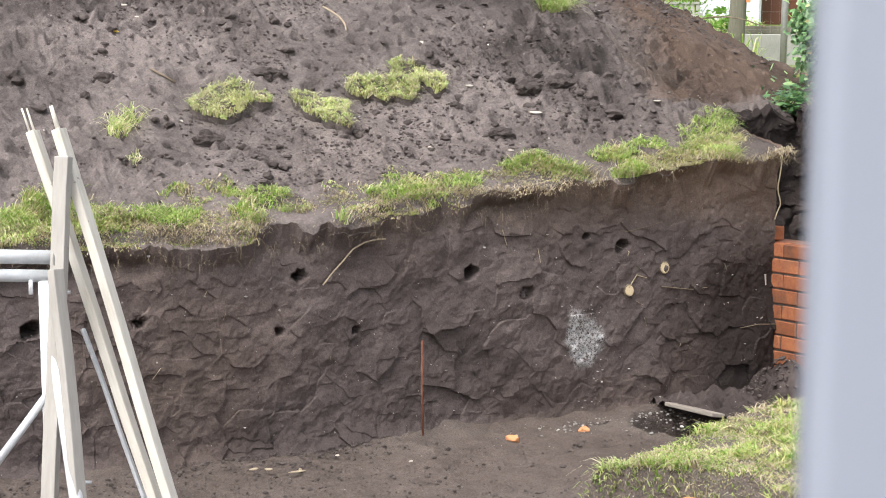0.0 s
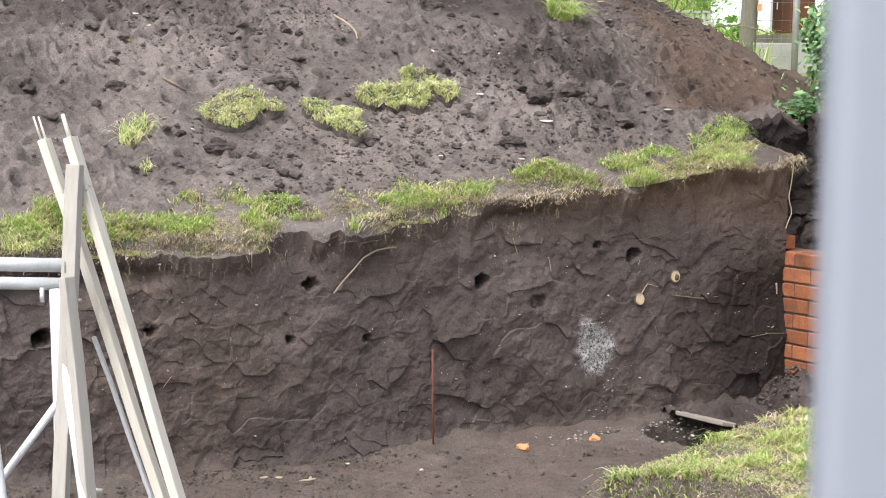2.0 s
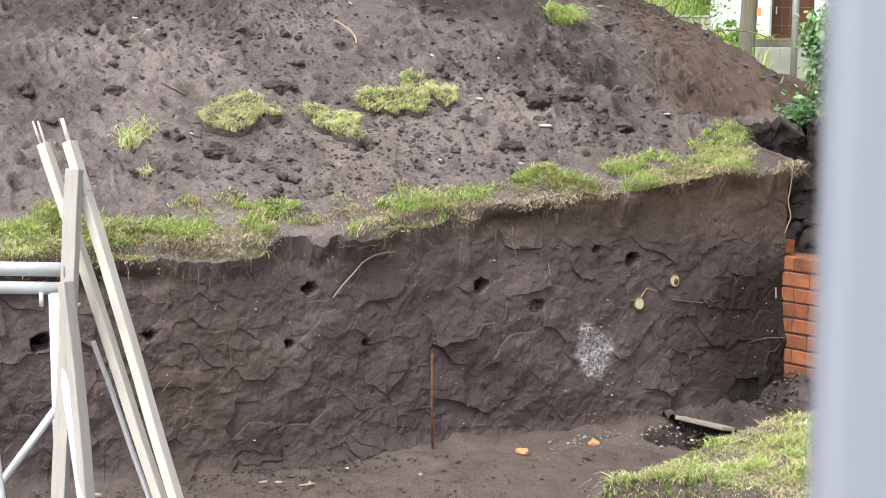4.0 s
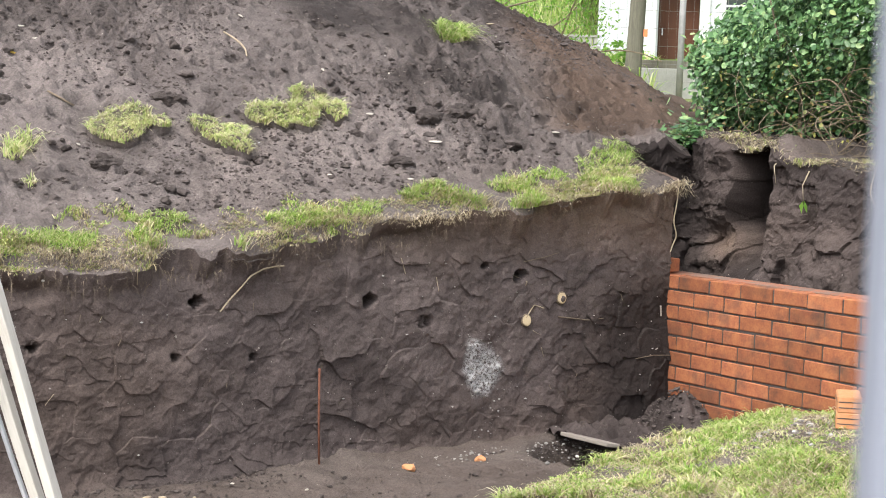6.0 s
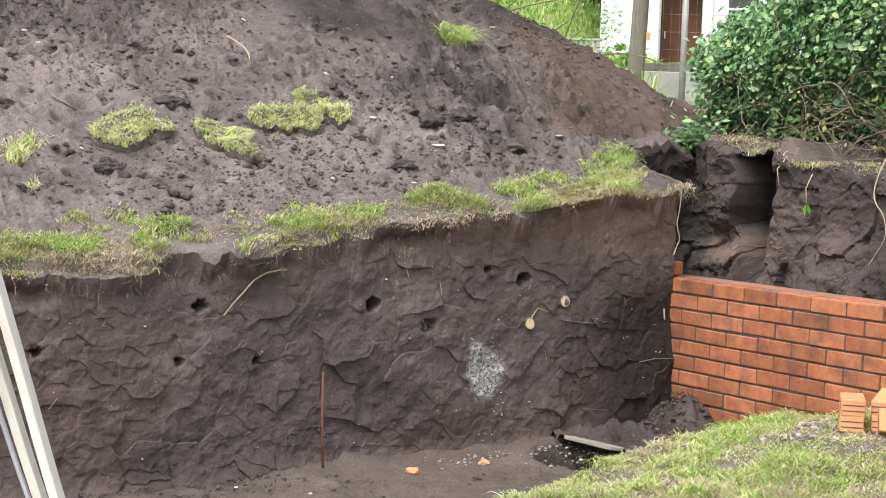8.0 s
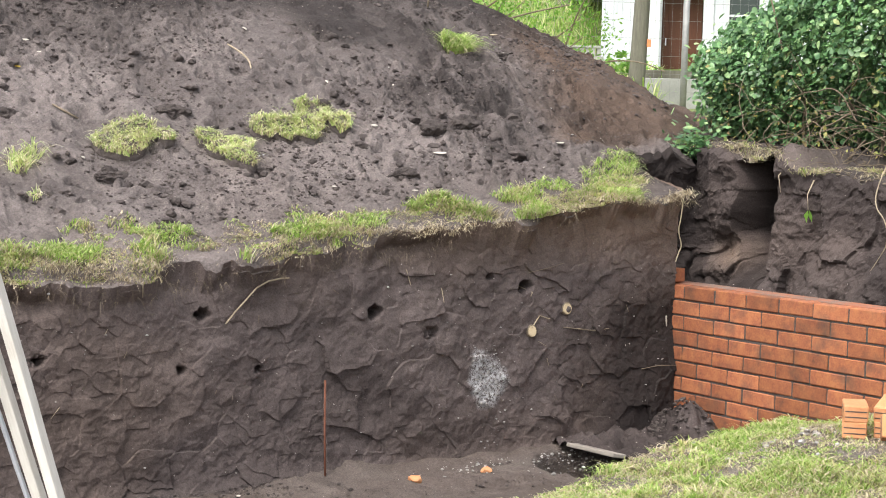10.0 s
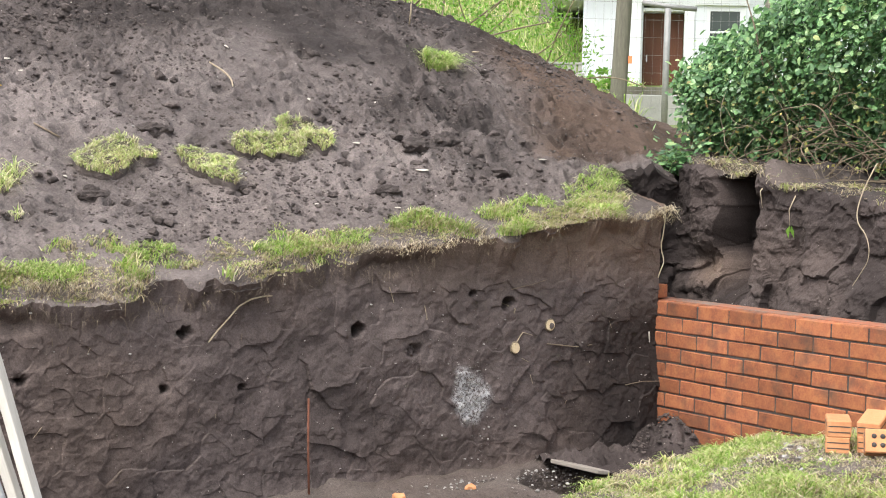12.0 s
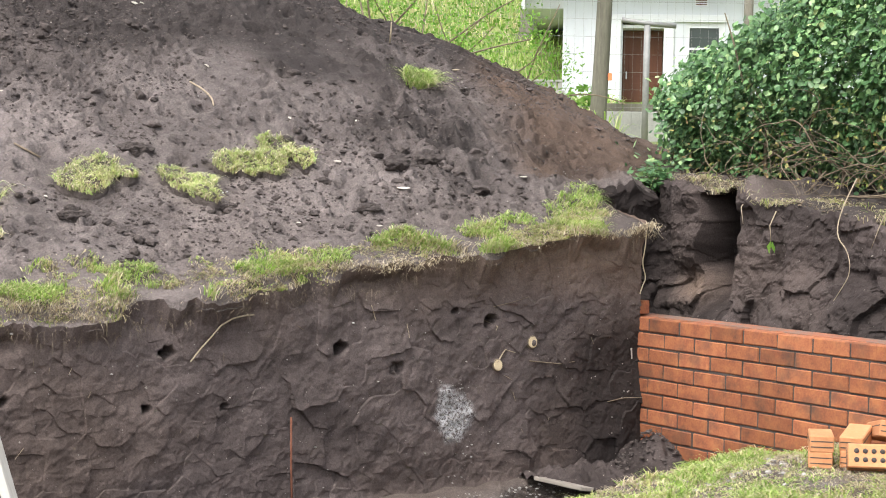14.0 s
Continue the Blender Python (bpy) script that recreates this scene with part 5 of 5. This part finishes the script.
def hedge_top(y):
    return np.interp(y, [-3, -0.6, 0.2, 0.6, 0.85, 1.1, 1.4, 1.62], [3.30, 3.20, 3.05, 2.88, 2.66, 2.56, 2.50, 2.36])


hedge = thing("hedge", (1.9, -0.5, 1.6), "dense green broad-leaved hedge with bare lower stems", "hedge")
HO = np.array([1.9, -0.5, 1.6])
N = 27000
hy = hrng.uniform(-2.6, 1.62, N)
frac = hrng.uniform(0, 1, N)
low = 1.67 + 0.08 * np.clip(0.6 - hy, 0, 1.2) + 0.16 * fbm(hy * 3, hy * 0 + 1, 3, 3)
tz = hedge_top(hy) + 0.14 * fbm(hy * 3.5, hy * 0, 3, 2)
hz = low + (tz - low) * frac ** 0.85
bulge = 0.34 * np.sin(np.clip(frac, 0, 1) * np.pi) + 0.16 * fbm(hy * 3, hz * 3, 3, 6)
front = 1.62 - bulge + 0.25 * np.clip((hy - 1.1) / 0.5, 0, 1)
hx_ = front + np.abs(hrng.normal(0, 0.16, N)) + 0.25 * (frac > 0.93) * hrng.uniform(0, 1, N)
deep = hrng.uniform(0, 1, N) < 0.35
hx_[deep] += hrng.uniform(0, 0.9, deep.sum())
hz[deep] -= 0.22 * hrng.uniform(0, 1, deep.sum()) * (1 - frac[deep])
gap = fbm(hy * 5, hz * 5, 3, 19) < (-0.34 + 0.17 * (1 - np.clip((hz - 1.8) / 0.45, 0, 1)))
ok = ~gap
P = np.stack([hx_, hy, hz], 1)[ok]
low_n = 6000
P = np.concatenate([P, np.stack([hrng.uniform(1.75, 2.6, low_n), hrng.uniform(-2.6, 1.75, low_n), hrng.uniform(1.58, 2.2, low_n)], 1)]) - HO
per = 2
P = np.repeat(P, per, 0) + hrng.normal(0, 0.035, (len(P) * per, 3))
N = len(P)
nrm = np.stack([-0.9 + 0 * P[:, 0], 0.1 + 0 * P[:, 0], 0.75 + 0 * P[:, 0]], 1) + np.repeat(hrng.normal(0, 0.5, (N // per, 3)), per, 0) + hrng.normal(0, 0.35, (N, 3))
nrm /= np.linalg.norm(nrm, axis=1)[:, None]
ax1 = np.cross(nrm, hrng.normal(0, 1, (N, 3)))
ax1 /= np.linalg.norm(ax1, axis=1)[:, None]
ax2 = np.cross(nrm, ax1)
L = hrng.uniform(0.024, 0.056, N)[:, None]
Wd = L * hrng.uniform(0.30, 0.38, N)[:, None]
shape = [(0, 0, 0), (0.35, 0.8, 0.10), (0.35, -0.8, 0.10), (0.75, 1.0, 0.06), (0.75, -1.0, 0.06), (1.0, 0.45, -0.02), (1.0, -0.45, -0.02), (0.5, 0, 0.0)]
vv = np.stack([P + ax1 * L * a + ax2 * Wd * b + nrm * L * c for a, b, c in shape], 1).reshape(-1, 3)
i8 = (np.arange(N) * 8)[:, None]
tris = [[0, 7, 1], [0, 2, 7], [1, 7, 3], [2, 4, 7], [3, 7, 5], [4, 6, 7], [5, 7, 6]]
ff = np.concatenate([i8 + np.array(q) for q in tris], 0)
leaves = part("leaves", mesh_of("leaves", vv, ff, LEAF), None, hedge)
leaves["kind"] = "stuff"
# upright stems inside, and the tangle of bare shoots at the foot
for k in range(16):
    y0 = -2.2 + 3.7 * k / 15 + hrng.normal(0, 0.06)
    x0 = 1.75 + hrng.normal(0, 0.1)
    p = [(x0, y0, 1.58)]
    for s in range(5):
        p.append((p[-1][0] + hrng.normal(-0.03, 0.05), p[-1][1] + hrng.normal(0, 0.06), p[-1][2] + (hedge_top(y0) - 1.75) / 5))
    tube("stem", np.array(p) - HO, np.linspace(0.014, 0.004, 6), TWIG, hedge, 6)
for k in range(170):
    y0 = hrng.uniform(-2.0, 0.75)
    p = np.array([1.45 + hrng.normal(0, 0.15), y0, hrng.uniform(1.60, 1.95)])
    d = np.array([-0.5, hrng.normal(0, 1.0), hrng.normal(0.1, 0.5)])
    pts = [p.copy()]
    for s in range(8):
        d = d + hrng.normal(0, 0.30, 3) + [0, 0, -0.10]
        d /= np.linalg.norm(d)
        p = p + d * hrng.uniform(0.05, 0.10)
        p[0] = np.clip(p[0], 0.85, 1.7)
        p[2] = max(p[2], 1.585 + 0.02 * hrng.uniform())
        pts.append(p.copy())
    tube("shoot", np.array(pts) - HO, np.linspace(0.0022 + 0.005 * hrng.uniform() ** 3, 0.0015, len(pts)), TWIG, hedge, 5)
# fading leaves low in the hedge
on = 800
oc = np.stack([hrng.uniform(1.15, 1.7, on), hrng.uniform(-2.2, 1.2, on), 1.66 + 0.55 * hrng.uniform(0, 1, on) ** 1.5], 1) - HO
od = hrng.normal(0, 1, (on, 3)) + [0, 0, -0.8]
od /= np.linalg.norm(od, axis=1)[:, None]
ow = np.cross(od, hrng.normal(0, 1, (on, 3)))
ow /= np.linalg.norm(ow, axis=1)[:, None]
ol = hrng.uniform(0.02, 0.045, on)[:, None]
q = np.stack([oc, oc + od * ol * 0.55 + ow * ol * 0.3, oc + od * ol, oc + od * ol * 0.55 - ow * ol * 0.3], 1).reshape(-1, 3)
part("faded_leaves", mesh_of("faded_leaves", q, np.arange(on * 4).reshape(-1, 4), OLDLEAF), None, hedge, "yellowing leaves low on the stems")["kind"] = "stuff"
# shoots hanging down the trench wall
for pts, lf in (([(0.95, -0.70, 1.70), (0.80, -0.72, 1.52), (0.74, -0.74, 1.38), (0.73, -0.84, 1.30), (0.72, -0.87, 1.18), (0.72, -0.80, 1.08), (0.72, -0.74, 1.00)], True), ([(0.80, -0.24, 1.50), (0.74, -0.25, 1.42), (0.74, -0.26, 1.33)], True),
                ([(0.9, 0.02, 1.62), (0.76, 0.0, 1.52), (0.75, -0.03, 1.42)], False), ([(0.9, -1.0, 1.60), (0.77, -1.02, 1.45), (0.75, -0.98, 1.32)], False), ([(0.9, -1.05, 1.58), (0.76, -1.10, 1.42)], False)):
    ob = tube("hanging_shoot", pts, np.linspace(0.0045, 0.002, len(pts)), ROOT, sides=6)
    tagged(ob, "pale bare shoot hanging down the trench wall", "root", "hanging shoots")
    if lf:
        e_ = np.array(pts[-1])
        q = np.concatenate([[(0, 0, 0), (-0.01, 0.022, -0.03), (-0.012, -0.012, -0.035), (0, 0.008, -0.075)], [(0, -0.01, 0), (-0.01, -0.012, -0.03), (-0.012, -0.045, -0.03), (0, -0.035, -0.07)]]) + e_
        part("leaf", mesh_of("leaf", q, [[0, 1, 3, 2], [4, 5, 7, 6]], WEED), None, ob, "yellow-green wilting leaves")

# grass and litter on the verge, weeds at the ridge end
n = 9000
vx, vy = hrng.uniform(0.76, 1.35, n), hrng.uniform(-2.0, 1.0, n)
vz_ = verge_edge(vy) + 0.03 * (vx - 0.8) - 0.01
kk = hrng.uniform(0, 1, n) < np.clip(0.10 + 0.35 * (vy > 0.0) + 2.4 * fbm(vx * 5, vy * 5, 2, 3), 0, 1)
kind_ = hrng.uniform(0, 1, n) + fbm(vx * 5, vy * 5, 2, 8)
for sel, mat, nm, lb in ((kk & (kind_ > 0.45), STRAW, "verge_straw", "dry straw and litter along the trench edge"), (kk & (kind_ <= 0.45), GRASS, "verge_grass", "short yellowing grass along the trench edge")):
    v, f = blades(np.stack([vx, vy, vz_], 1)[sel], hrng.uniform(0.015, 0.06, sel.sum()), hrng, 1.2, 0.0024, (-0.3, 0, -0.2))
    tagged(new(nm, mesh_of(nm, v, f, mat)), lb, "grass", kind="stuff")
lx_, ly_ = hrng.uniform(0.82, 1.5, 900), hrng.uniform(-2.0, 1.0, 900)
v, f = crumbs(np.stack([lx_, ly_, verge_edge(ly_) + 0.03 * (lx_ - 0.8) + 0.01], 1), hrng.uniform(0.005, 0.018, 900), hrng, 0.35)
tagged(new("leaf_litter", mesh_of("leaf_litter", v, f, TWIG, False)), "brown dead leaf litter and bits under the hedge", "leaf litter", kind="stuff")


def weed(name, x, y, z, spread, count, size, mat, label, up=1.0):
    root = thing(name, (x, y, z), label, "weed", "weeds")
    c = hrng.normal(0, 1, (count, 3)) * [spread, spread, spread * up * 0.6] + [0, 0, spread * up]
    c[:, 2] = np.abs(c[:, 2])
    a1 = hrng.normal(0, 1, (count, 3)) * [1, 1, 0.5]
    a1 /= np.linalg.norm(a1, axis=1)[:, None]
    a2 = np.cross(a1, hrng.normal(0, 0.4, (count, 3)) + [0, -0.3, 1])
    a2 /= np.linalg.norm(a2, axis=1)[:, None]
    l_ = (size * hrng.uniform(0.5, 1.2, count))[:, None]
    q = np.stack([c, c + a1 * l_ * 0.5 + a2 * l_ * 0.3, c + a1 * l_, c + a1 * l_ * 0.5 - a2 * l_ * 0.3], 1).reshape(-1, 3)
    part("leaves", mesh_of("leaves", q, np.arange(count * 4).reshape(-1, 4), mat), None, root)
    for k_ in range(5 if size < 0.13 else 0):
        t_ = c[k_]
        tube("stem", [(0, 0, -0.03), tuple(t_ * 0.5), tuple(t_)], 0.004, WEED, root, 5)
    return root


weed("weed", 0.80, 0.82, 1.60, 0.07, 160, 0.07, LEAF, "low green weed at the trench edge")
weed("weed", 1.0, 0.95, 1.66, 0.08, 160, 0.06, LEAF, "low green weed at the trench edge")
v, f = blades(np.stack([hrng.normal(0.0, 0.02, 90) - 0.02, hrng.normal(-0.03, 0.02, 90), hrng.uniform(1.34, 1.42, 90)], 1), hrng.uniform(0.02, 0.06, 90), hrng, 1.3, 0.0022, (0.1, -0.4, -1.0))
tagged(new("corner_straw", mesh_of("corner_straw", v, f, STRAW)), "dry straw hanging down the corner of the bank", "dry grass", kind="stuff")
ob = tube("hanging_shoot", [(-0.01, -0.02, 1.38), (-0.03, -0.03, 1.28), (-0.05, -0.03, 1.2), (-0.02, -0.035, 1.12), (-0.04, -0.03, 1.08), (-0.06, -0.03, 1.03)], 0.0035, STRAW, sides=6)
tagged(ob, "pale dry stalk hanging down the bank corner", "root", "hanging shoots")

# ------------------------------------------------------------------ house and garden beyond
HOUSE = thing("house", (17.5, 21.55, 2.5), "white timber-clad house with a brown door and window", "house", rz=-42.5)
HZ = 2.5


def hbox(name, x0, x1, y0, y1, z0, z1, mat, parent=HOUSE, label="", bev=0.0):
    return part(name, box(x1 - x0, y1 - y0, z1 - z0, ((x0 + x1) / 2, (y0 + y1) / 2, (z0 + z1) / 2 - HZ), bev), mat, parent, label)


# front wall pieces round the door recess and the window
hbox("wall", 0.0, 1.10, 0.0, 0.2, 3.0, 6.1, CLADDING)
hbox("wall", 1.10, 3.55, 0.0, 0.2, 5.06, 6.1, CLADDING)
hbox("wall", 2.24, 2.70, 0.0, 0.2, 3.0, 5.06, CLADDING)
hbox("wall", 2.70, 3.55, 0.0, 0.2, 3.0, 3.75, CLADDING)
hbox("wall", 3.55, 9.0, 0.0, 0.2, 3.0, 6.1, CLADDING)
hbox("wall", 0.0, 0.2, 0.2, 7.0, 3.0, 6.1, CLADDING)
hbox("wall", 8.8, 9.0, 0.2, 7.0, 3.0, 6.1, CLADDING)
hbox("wall", 0.2, 8.8, 6.8, 7.0, 3.0, 6.1, CLADDING)
hbox("foundation", -0.03, 9.03, -0.05, 7.03, 2.2, 3.0, CONCRETE, label="grey mossy concrete foundation")
for k in range(70):
    x = 0.07 + 0.128 * k
    z0 = 3.02 if (x < 1.05 or x > 3.65) else 5.22
    part("batten", box(0.022, 0.014, 6.08 - z0, (x, -0.007, (z0 + 6.08) / 2 - HZ)), CLADDING, HOUSE)
# trim, recess and door
hbox("lintel", 1.02, 3.62, -0.05, 0.02, 5.06, 5.22, TRIMPAINT, bev=0.006)
hbox("post_trim", 1.02, 1.28, -0.05, 0.06, 3.0, 5.06, TRIMPAINT, bev=0.006)
hbox("post_trim", 2.22, 2.44, -0.05, 0.06, 3.0, 5.06, TRIMPAINT, bev=0.006)
hbox("reveal", 1.26, 1.32, 0.06, 0.75, 3.0, 5.06, TRIMPAINT)
hbox("reveal", 2.22, 2.28, 0.06, 0.75, 3.0, 5.06, TRIMPAINT)
hbox("soffit", 1.26, 2.28, 0.06, 0.75, 4.93, 5.0, TRIMPAINT)
door = hbox("door", 1.34, 2.21, 0.60, 0.645, 3.02, 4.92, DOORWOOD, label="dark brown stained wooden door")
for (x0, x1, z0, z1) in ((1.46, 1.73, 3.2, 3.75), (1.83, 2.10, 3.2, 3.75), (1.46, 1.73, 3.9, 4.75), (1.83, 2.10, 3.9, 4.75)):
    hbox("panel", x0, x1, 0.588, 0.60, z0, z1, DOORWOOD, door, bev=0.004)
hbox("handle", 1.40, 1.43, 0.55, 0.60, 3.84, 4.0, TRIMPAINT, door, "white door handle")
hbox("backing", 1.2, 3.6, 0.80, 0.84, 3.0, 5.06, DOORWOOD)
window = new("window_1")
window.parent = HOUSE
hbox("window_frame", 2.70, 2.78, 0.02, 0.10, 3.75, 5.06, TRIMPAINT, window)
hbox("window_frame", 3.42, 3.55, 0.02, 0.10, 3.75, 5.06, TRIMPAINT, window)
hbox("window_frame", 2.78, 3.42, 0.02, 0.10, 4.94, 5.06, TRIMPAINT, window)
hbox("window_sill", 2.66, 3.58, -0.06, 0.10, 3.70, 3.76, TRIMPAINT, window)
hbox("glazing_bar", 2.78, 3.42, 0.05, 0.09, 4.46, 4.51, TRIMPAINT, window)
hbox("pane", 2.78, 3.42, 0.07, 0.08, 3.76, 4.46, GLASS, window)
hbox("pane", 2.78, 3.42, 0.07, 0.08, 4.51, 4.94, GLASS, window)
vent = hbox("vent", 2.88, 3.16, -0.02, 0.0, 5.42, 5.62, TRIMPAINT, label="white slatted wall vent")
for k in range(4):
    hbox("slat", 2.90, 3.14, -0.032, -0.02, 5.44 + 0.045 * k, 5.46 + 0.045 * k, DOORWOOD, vent)
# eave reaching out past the corner
hbox("roof", -0.95, 9.6, -0.7, 7.6, 6.1, 6.25, ROOFIRON)
hbox("soffit", -0.85, 0.0, 0.3, 7.0, 5.36, 5.42, TRIMPAINT)
hbox("fascia", -0.92, -0.85, -0.2, 7.2, 5.30, 6.1, TRIMPAINT)
hbox("fascia", -0.85, 0.0, 0.22, 0.30, 5.36, 6.1, TRIMPAINT)

# low block wall beside the house
garden_wall = thing("garden_wall", (16.0, 22.0, 2.5), "low grey block wall with a slotted top", "wall", rz=-36.1)
part("wall_body", box(1.9, 0.18, 1.05, (0.55, 0, 0.48), 0.01), CONCRETE, garden_wall)
for k in range(15):
    part("block", box(0.085, 0.16, 0.19, (-0.35 + 0.125 * k, 0, 1.09), 0.006), CONCRETE, garden_wall)
part("coping", box(1.9, 0.20, 0.05, (0.55, 0, 1.21), 0.006), CONCRETE, garden_wall)


low_wall = thing("garden_wall", (7.78, 8.54, 1.85), "low pale grey concrete garden wall", "wall", rz=-42.0)
part("wall_body", box(3.4, 0.20, 0.66, (1.15, 0, 0.30), 0.01), CONCRETE, low_wall)
for k in range(9):
    part("block", box(0.365, 0.16, 0.10, (-0.36 + 0.375 * k, 0.01, 0.68), 0.008), POSTWOOD, low_wall, "darker grey coping block")


# posts and wire
def ground_at(x, y):
    return float(terrain(x, y))


fpost = tube("fence_post", [(6.80, 8.20, ground_at(6.8, 8.2) - 0.2), (6.85, 8.21, 2.4), (6.90, 8.22, 3.2), (6.96, 8.235, 4.3)], [0.105, 0.10, 0.094, 0.088], POSTWOOD, sides=16)
tagged(fpost, "tall round weathered grey wooden fence post", "fence post", "posts")
dpost = tube("fence_post", [(8.32, 7.2, ground_at(8.32, 7.2) - 0.1), (8.32, 7.2, 4.2)], [0.06, 0.055], POSTWOOD, sides=10)
tagged(dpost, "dark weathered wooden post behind the hedge", "fence post", "posts")
tpole = thing("washing_line_pole", (5.23, 5.65, ground_at(5.23, 5.65) - 0.05), "grey metal T-shaped washing line pole", "pole")
TP = np.array([5.23, 5.65, ground_at(5.23, 5.65) - 0.05])
tube("pole", np.array([(5.23, 5.65, TP[2]), (5.25, 5.67, 2.6), (5.272, 5.69, 3.22)]) - TP, 0.034, PIPE, tpole, 12)
tube("crossbar", np.array([(5.06, 5.845, 3.275), (5.272, 5.69, 3.24), (5.51, 5.52, 3.22)]) - TP, 0.026, PIPE, tpole, 12)
fence = thing("wire_fence", (6.85, 8.21, 2.0), "fine welded wire mesh garden fence", "fence")
FO = np.array([6.85, 8.21, 2.0])
RT = np.array([0.808, -0.589, 0])
for k in range(11):
    a = FO + RT * -2.2 + [0, 0, 0.1 + 0.21 * k]
    tube("wire", np.array([a, a + RT * 2.2 + [0, 0, -0.02], a + RT * 5.2]) - FO, 0.0017, PIPE, fence, 4)
for k in range(52):
    a = FO + RT * (-2.2 + 0.10 * k)
    tube("wire", np.array([a, a + [0.0, 0, 2.25]]) - FO, 0.0014, PIPE, fence, 4)
tag = part("marker_tag", box(0.05, 0.012, 0.09, (0, 0, 0), 0.004), ORANGE)
tag.matrix_world = pose(6.91, 8.08, 2.86, 0, 0, -36)
tagged(tag, "small bright orange marker tag on the fence", "tag")

# plants beyond the heap
prng = np.random.default_rng(8)
n = 26000
dist, bear = prng.uniform(19, 62, n) , np.radians(prng.uniform(24, 42, n))
wx, wy = EYE_X + np.sin(bear) * dist, EYE_Y + np.cos(bear) * dist
inside = ((wx - 17.5) * 0.737 - (wy - 21.55) * 0.676 > -0.1) & ((wx - 17.5) * 0.676 + (wy - 21.55) * 0.737 > -0.4)
wx, wy, dist = wx[~inside], wy[~inside], dist[~inside]
rt = np.stack([wx, wy, terrain(wx, wy) - 0.03], 1)
patch = fbm(wx * 0.25, wy * 0.25, 3, 4)
for sel, mat, lb in ((patch < 0.14, GREEN, "long green meadow grass on the slope"), (patch >= 0.14, GRASS, "long pale meadow grass on the slope")):
    v, f = blades(rt[sel], prng.uniform(0.15, 0.5, sel.sum()), prng, 0.6, 0.013)
    tagged(new("meadow_grass", mesh_of("meadow_grass", v, f, mat)), lb, "grass", kind="stuff")
for x, y, z, s, c, sz, mat, lb in ((2.55, 4.15, 2.35, 0.16, 220, 0.13, WEED, "bright broad-leaved weed behind the ridge"), (2.25, 4.3, 2.40, 0.14, 160, 0.12, WEED, "bright broad-leaved weed behind the ridge"), (2.1, 3.15, 2.2, 0.13, 160, 0.08, YELLOW, "yellow-green weed behind the ridge"),
                                   (9.2, 11.2, 2.35, 0.22, 320, 0.14, WEED, "tall green weeds before the house"), (10.3, 10.6, 2.35, 0.2, 260, 0.13, WEED, "tall green weeds before the house"), (8.3, 11.9, 2.3, 0.2, 260, 0.13, WEED, "tall green weeds before the house")):
    weed("weed", x, y, ground_at(x, y) + 0.02, s, c, sz, mat, lb, 1.4)
# shrubs on the slope
for x, y, h, lb in ((3.9, 6.4, 1.7, "loose green shrub with dark bare twigs"), (2.6, 6.9, 2.0, "loose green shrub with dark bare twigs"), (1.75, 5.3, 2.2, "loose green shrub with dark bare twigs")):
    g0 = ground_at(x, y) - 0.05
    sh = thing("shrub", (x, y, g0), lb, "shrub", "shrubs beyond the heap")
    for k in range(9):
        p = np.array([0.0, 0, 0])
        d = np.array([prng.normal(0, 0.5), prng.normal(0, 0.5), 1.0])
        pts = [p.copy()]
        for s in range(6):
            d = d + prng.normal(0, 0.3, 3)
            d /= np.linalg.norm(d)
            p = p + d * h / 6
            pts.append(p.copy())
        tube("branch", pts, np.linspace(0.018, 0.005, 7), TWIG, sh, 5)
    m = 2600
    a = prng.normal(0, 1, (m, 3))
    a /= np.linalg.norm(a, axis=1)[:, None]
    c = a * (h * 0.5 * prng.uniform(0.55, 1.0, m) * (1 + 0.5 * fbm(a[:, 0] * 2, a[:, 2] * 2 + x, 3, 5)))[:, None] * [1.0, 1.0, 0.85] + [0, 0, h * 0.55]
    a1 = prng.normal(0, 1, (m, 3))
    a1 /= np.linalg.norm(a1, axis=1)[:, None]
    a2 = np.cross(a1, prng.normal(0, 1, (m, 3)))
    a2 /= np.linalg.norm(a2, axis=1)[:, None]
    l_ = (0.05 * prng.uniform(0.6, 1.2, m))[:, None]
    q = np.stack([c, c + a1 * l_ * 0.5 + a2 * l_ * 0.22, c + a1 * l_, c + a1 * l_ * 0.5 - a2 * l_ * 0.22], 1).reshape(-1, 3)
    lv = part("leaves", mesh_of("leaves", q, np.arange(m * 4).reshape(-1, 4), WEED), None, sh)
    lv["kind"] = "stuff"
trunk = tube("tree_stump", [(20.2, 26.2, 4.0), (20.25, 26.25, 5.2), (20.4, 26.3, 6.6), (20.4, 26.4, 8.0)], [0.26, 0.22, 0.18, 0.15], POSTWOOD, sides=12)
tagged(trunk, "pale grey bare tree trunk on the slope", "tree trunk")
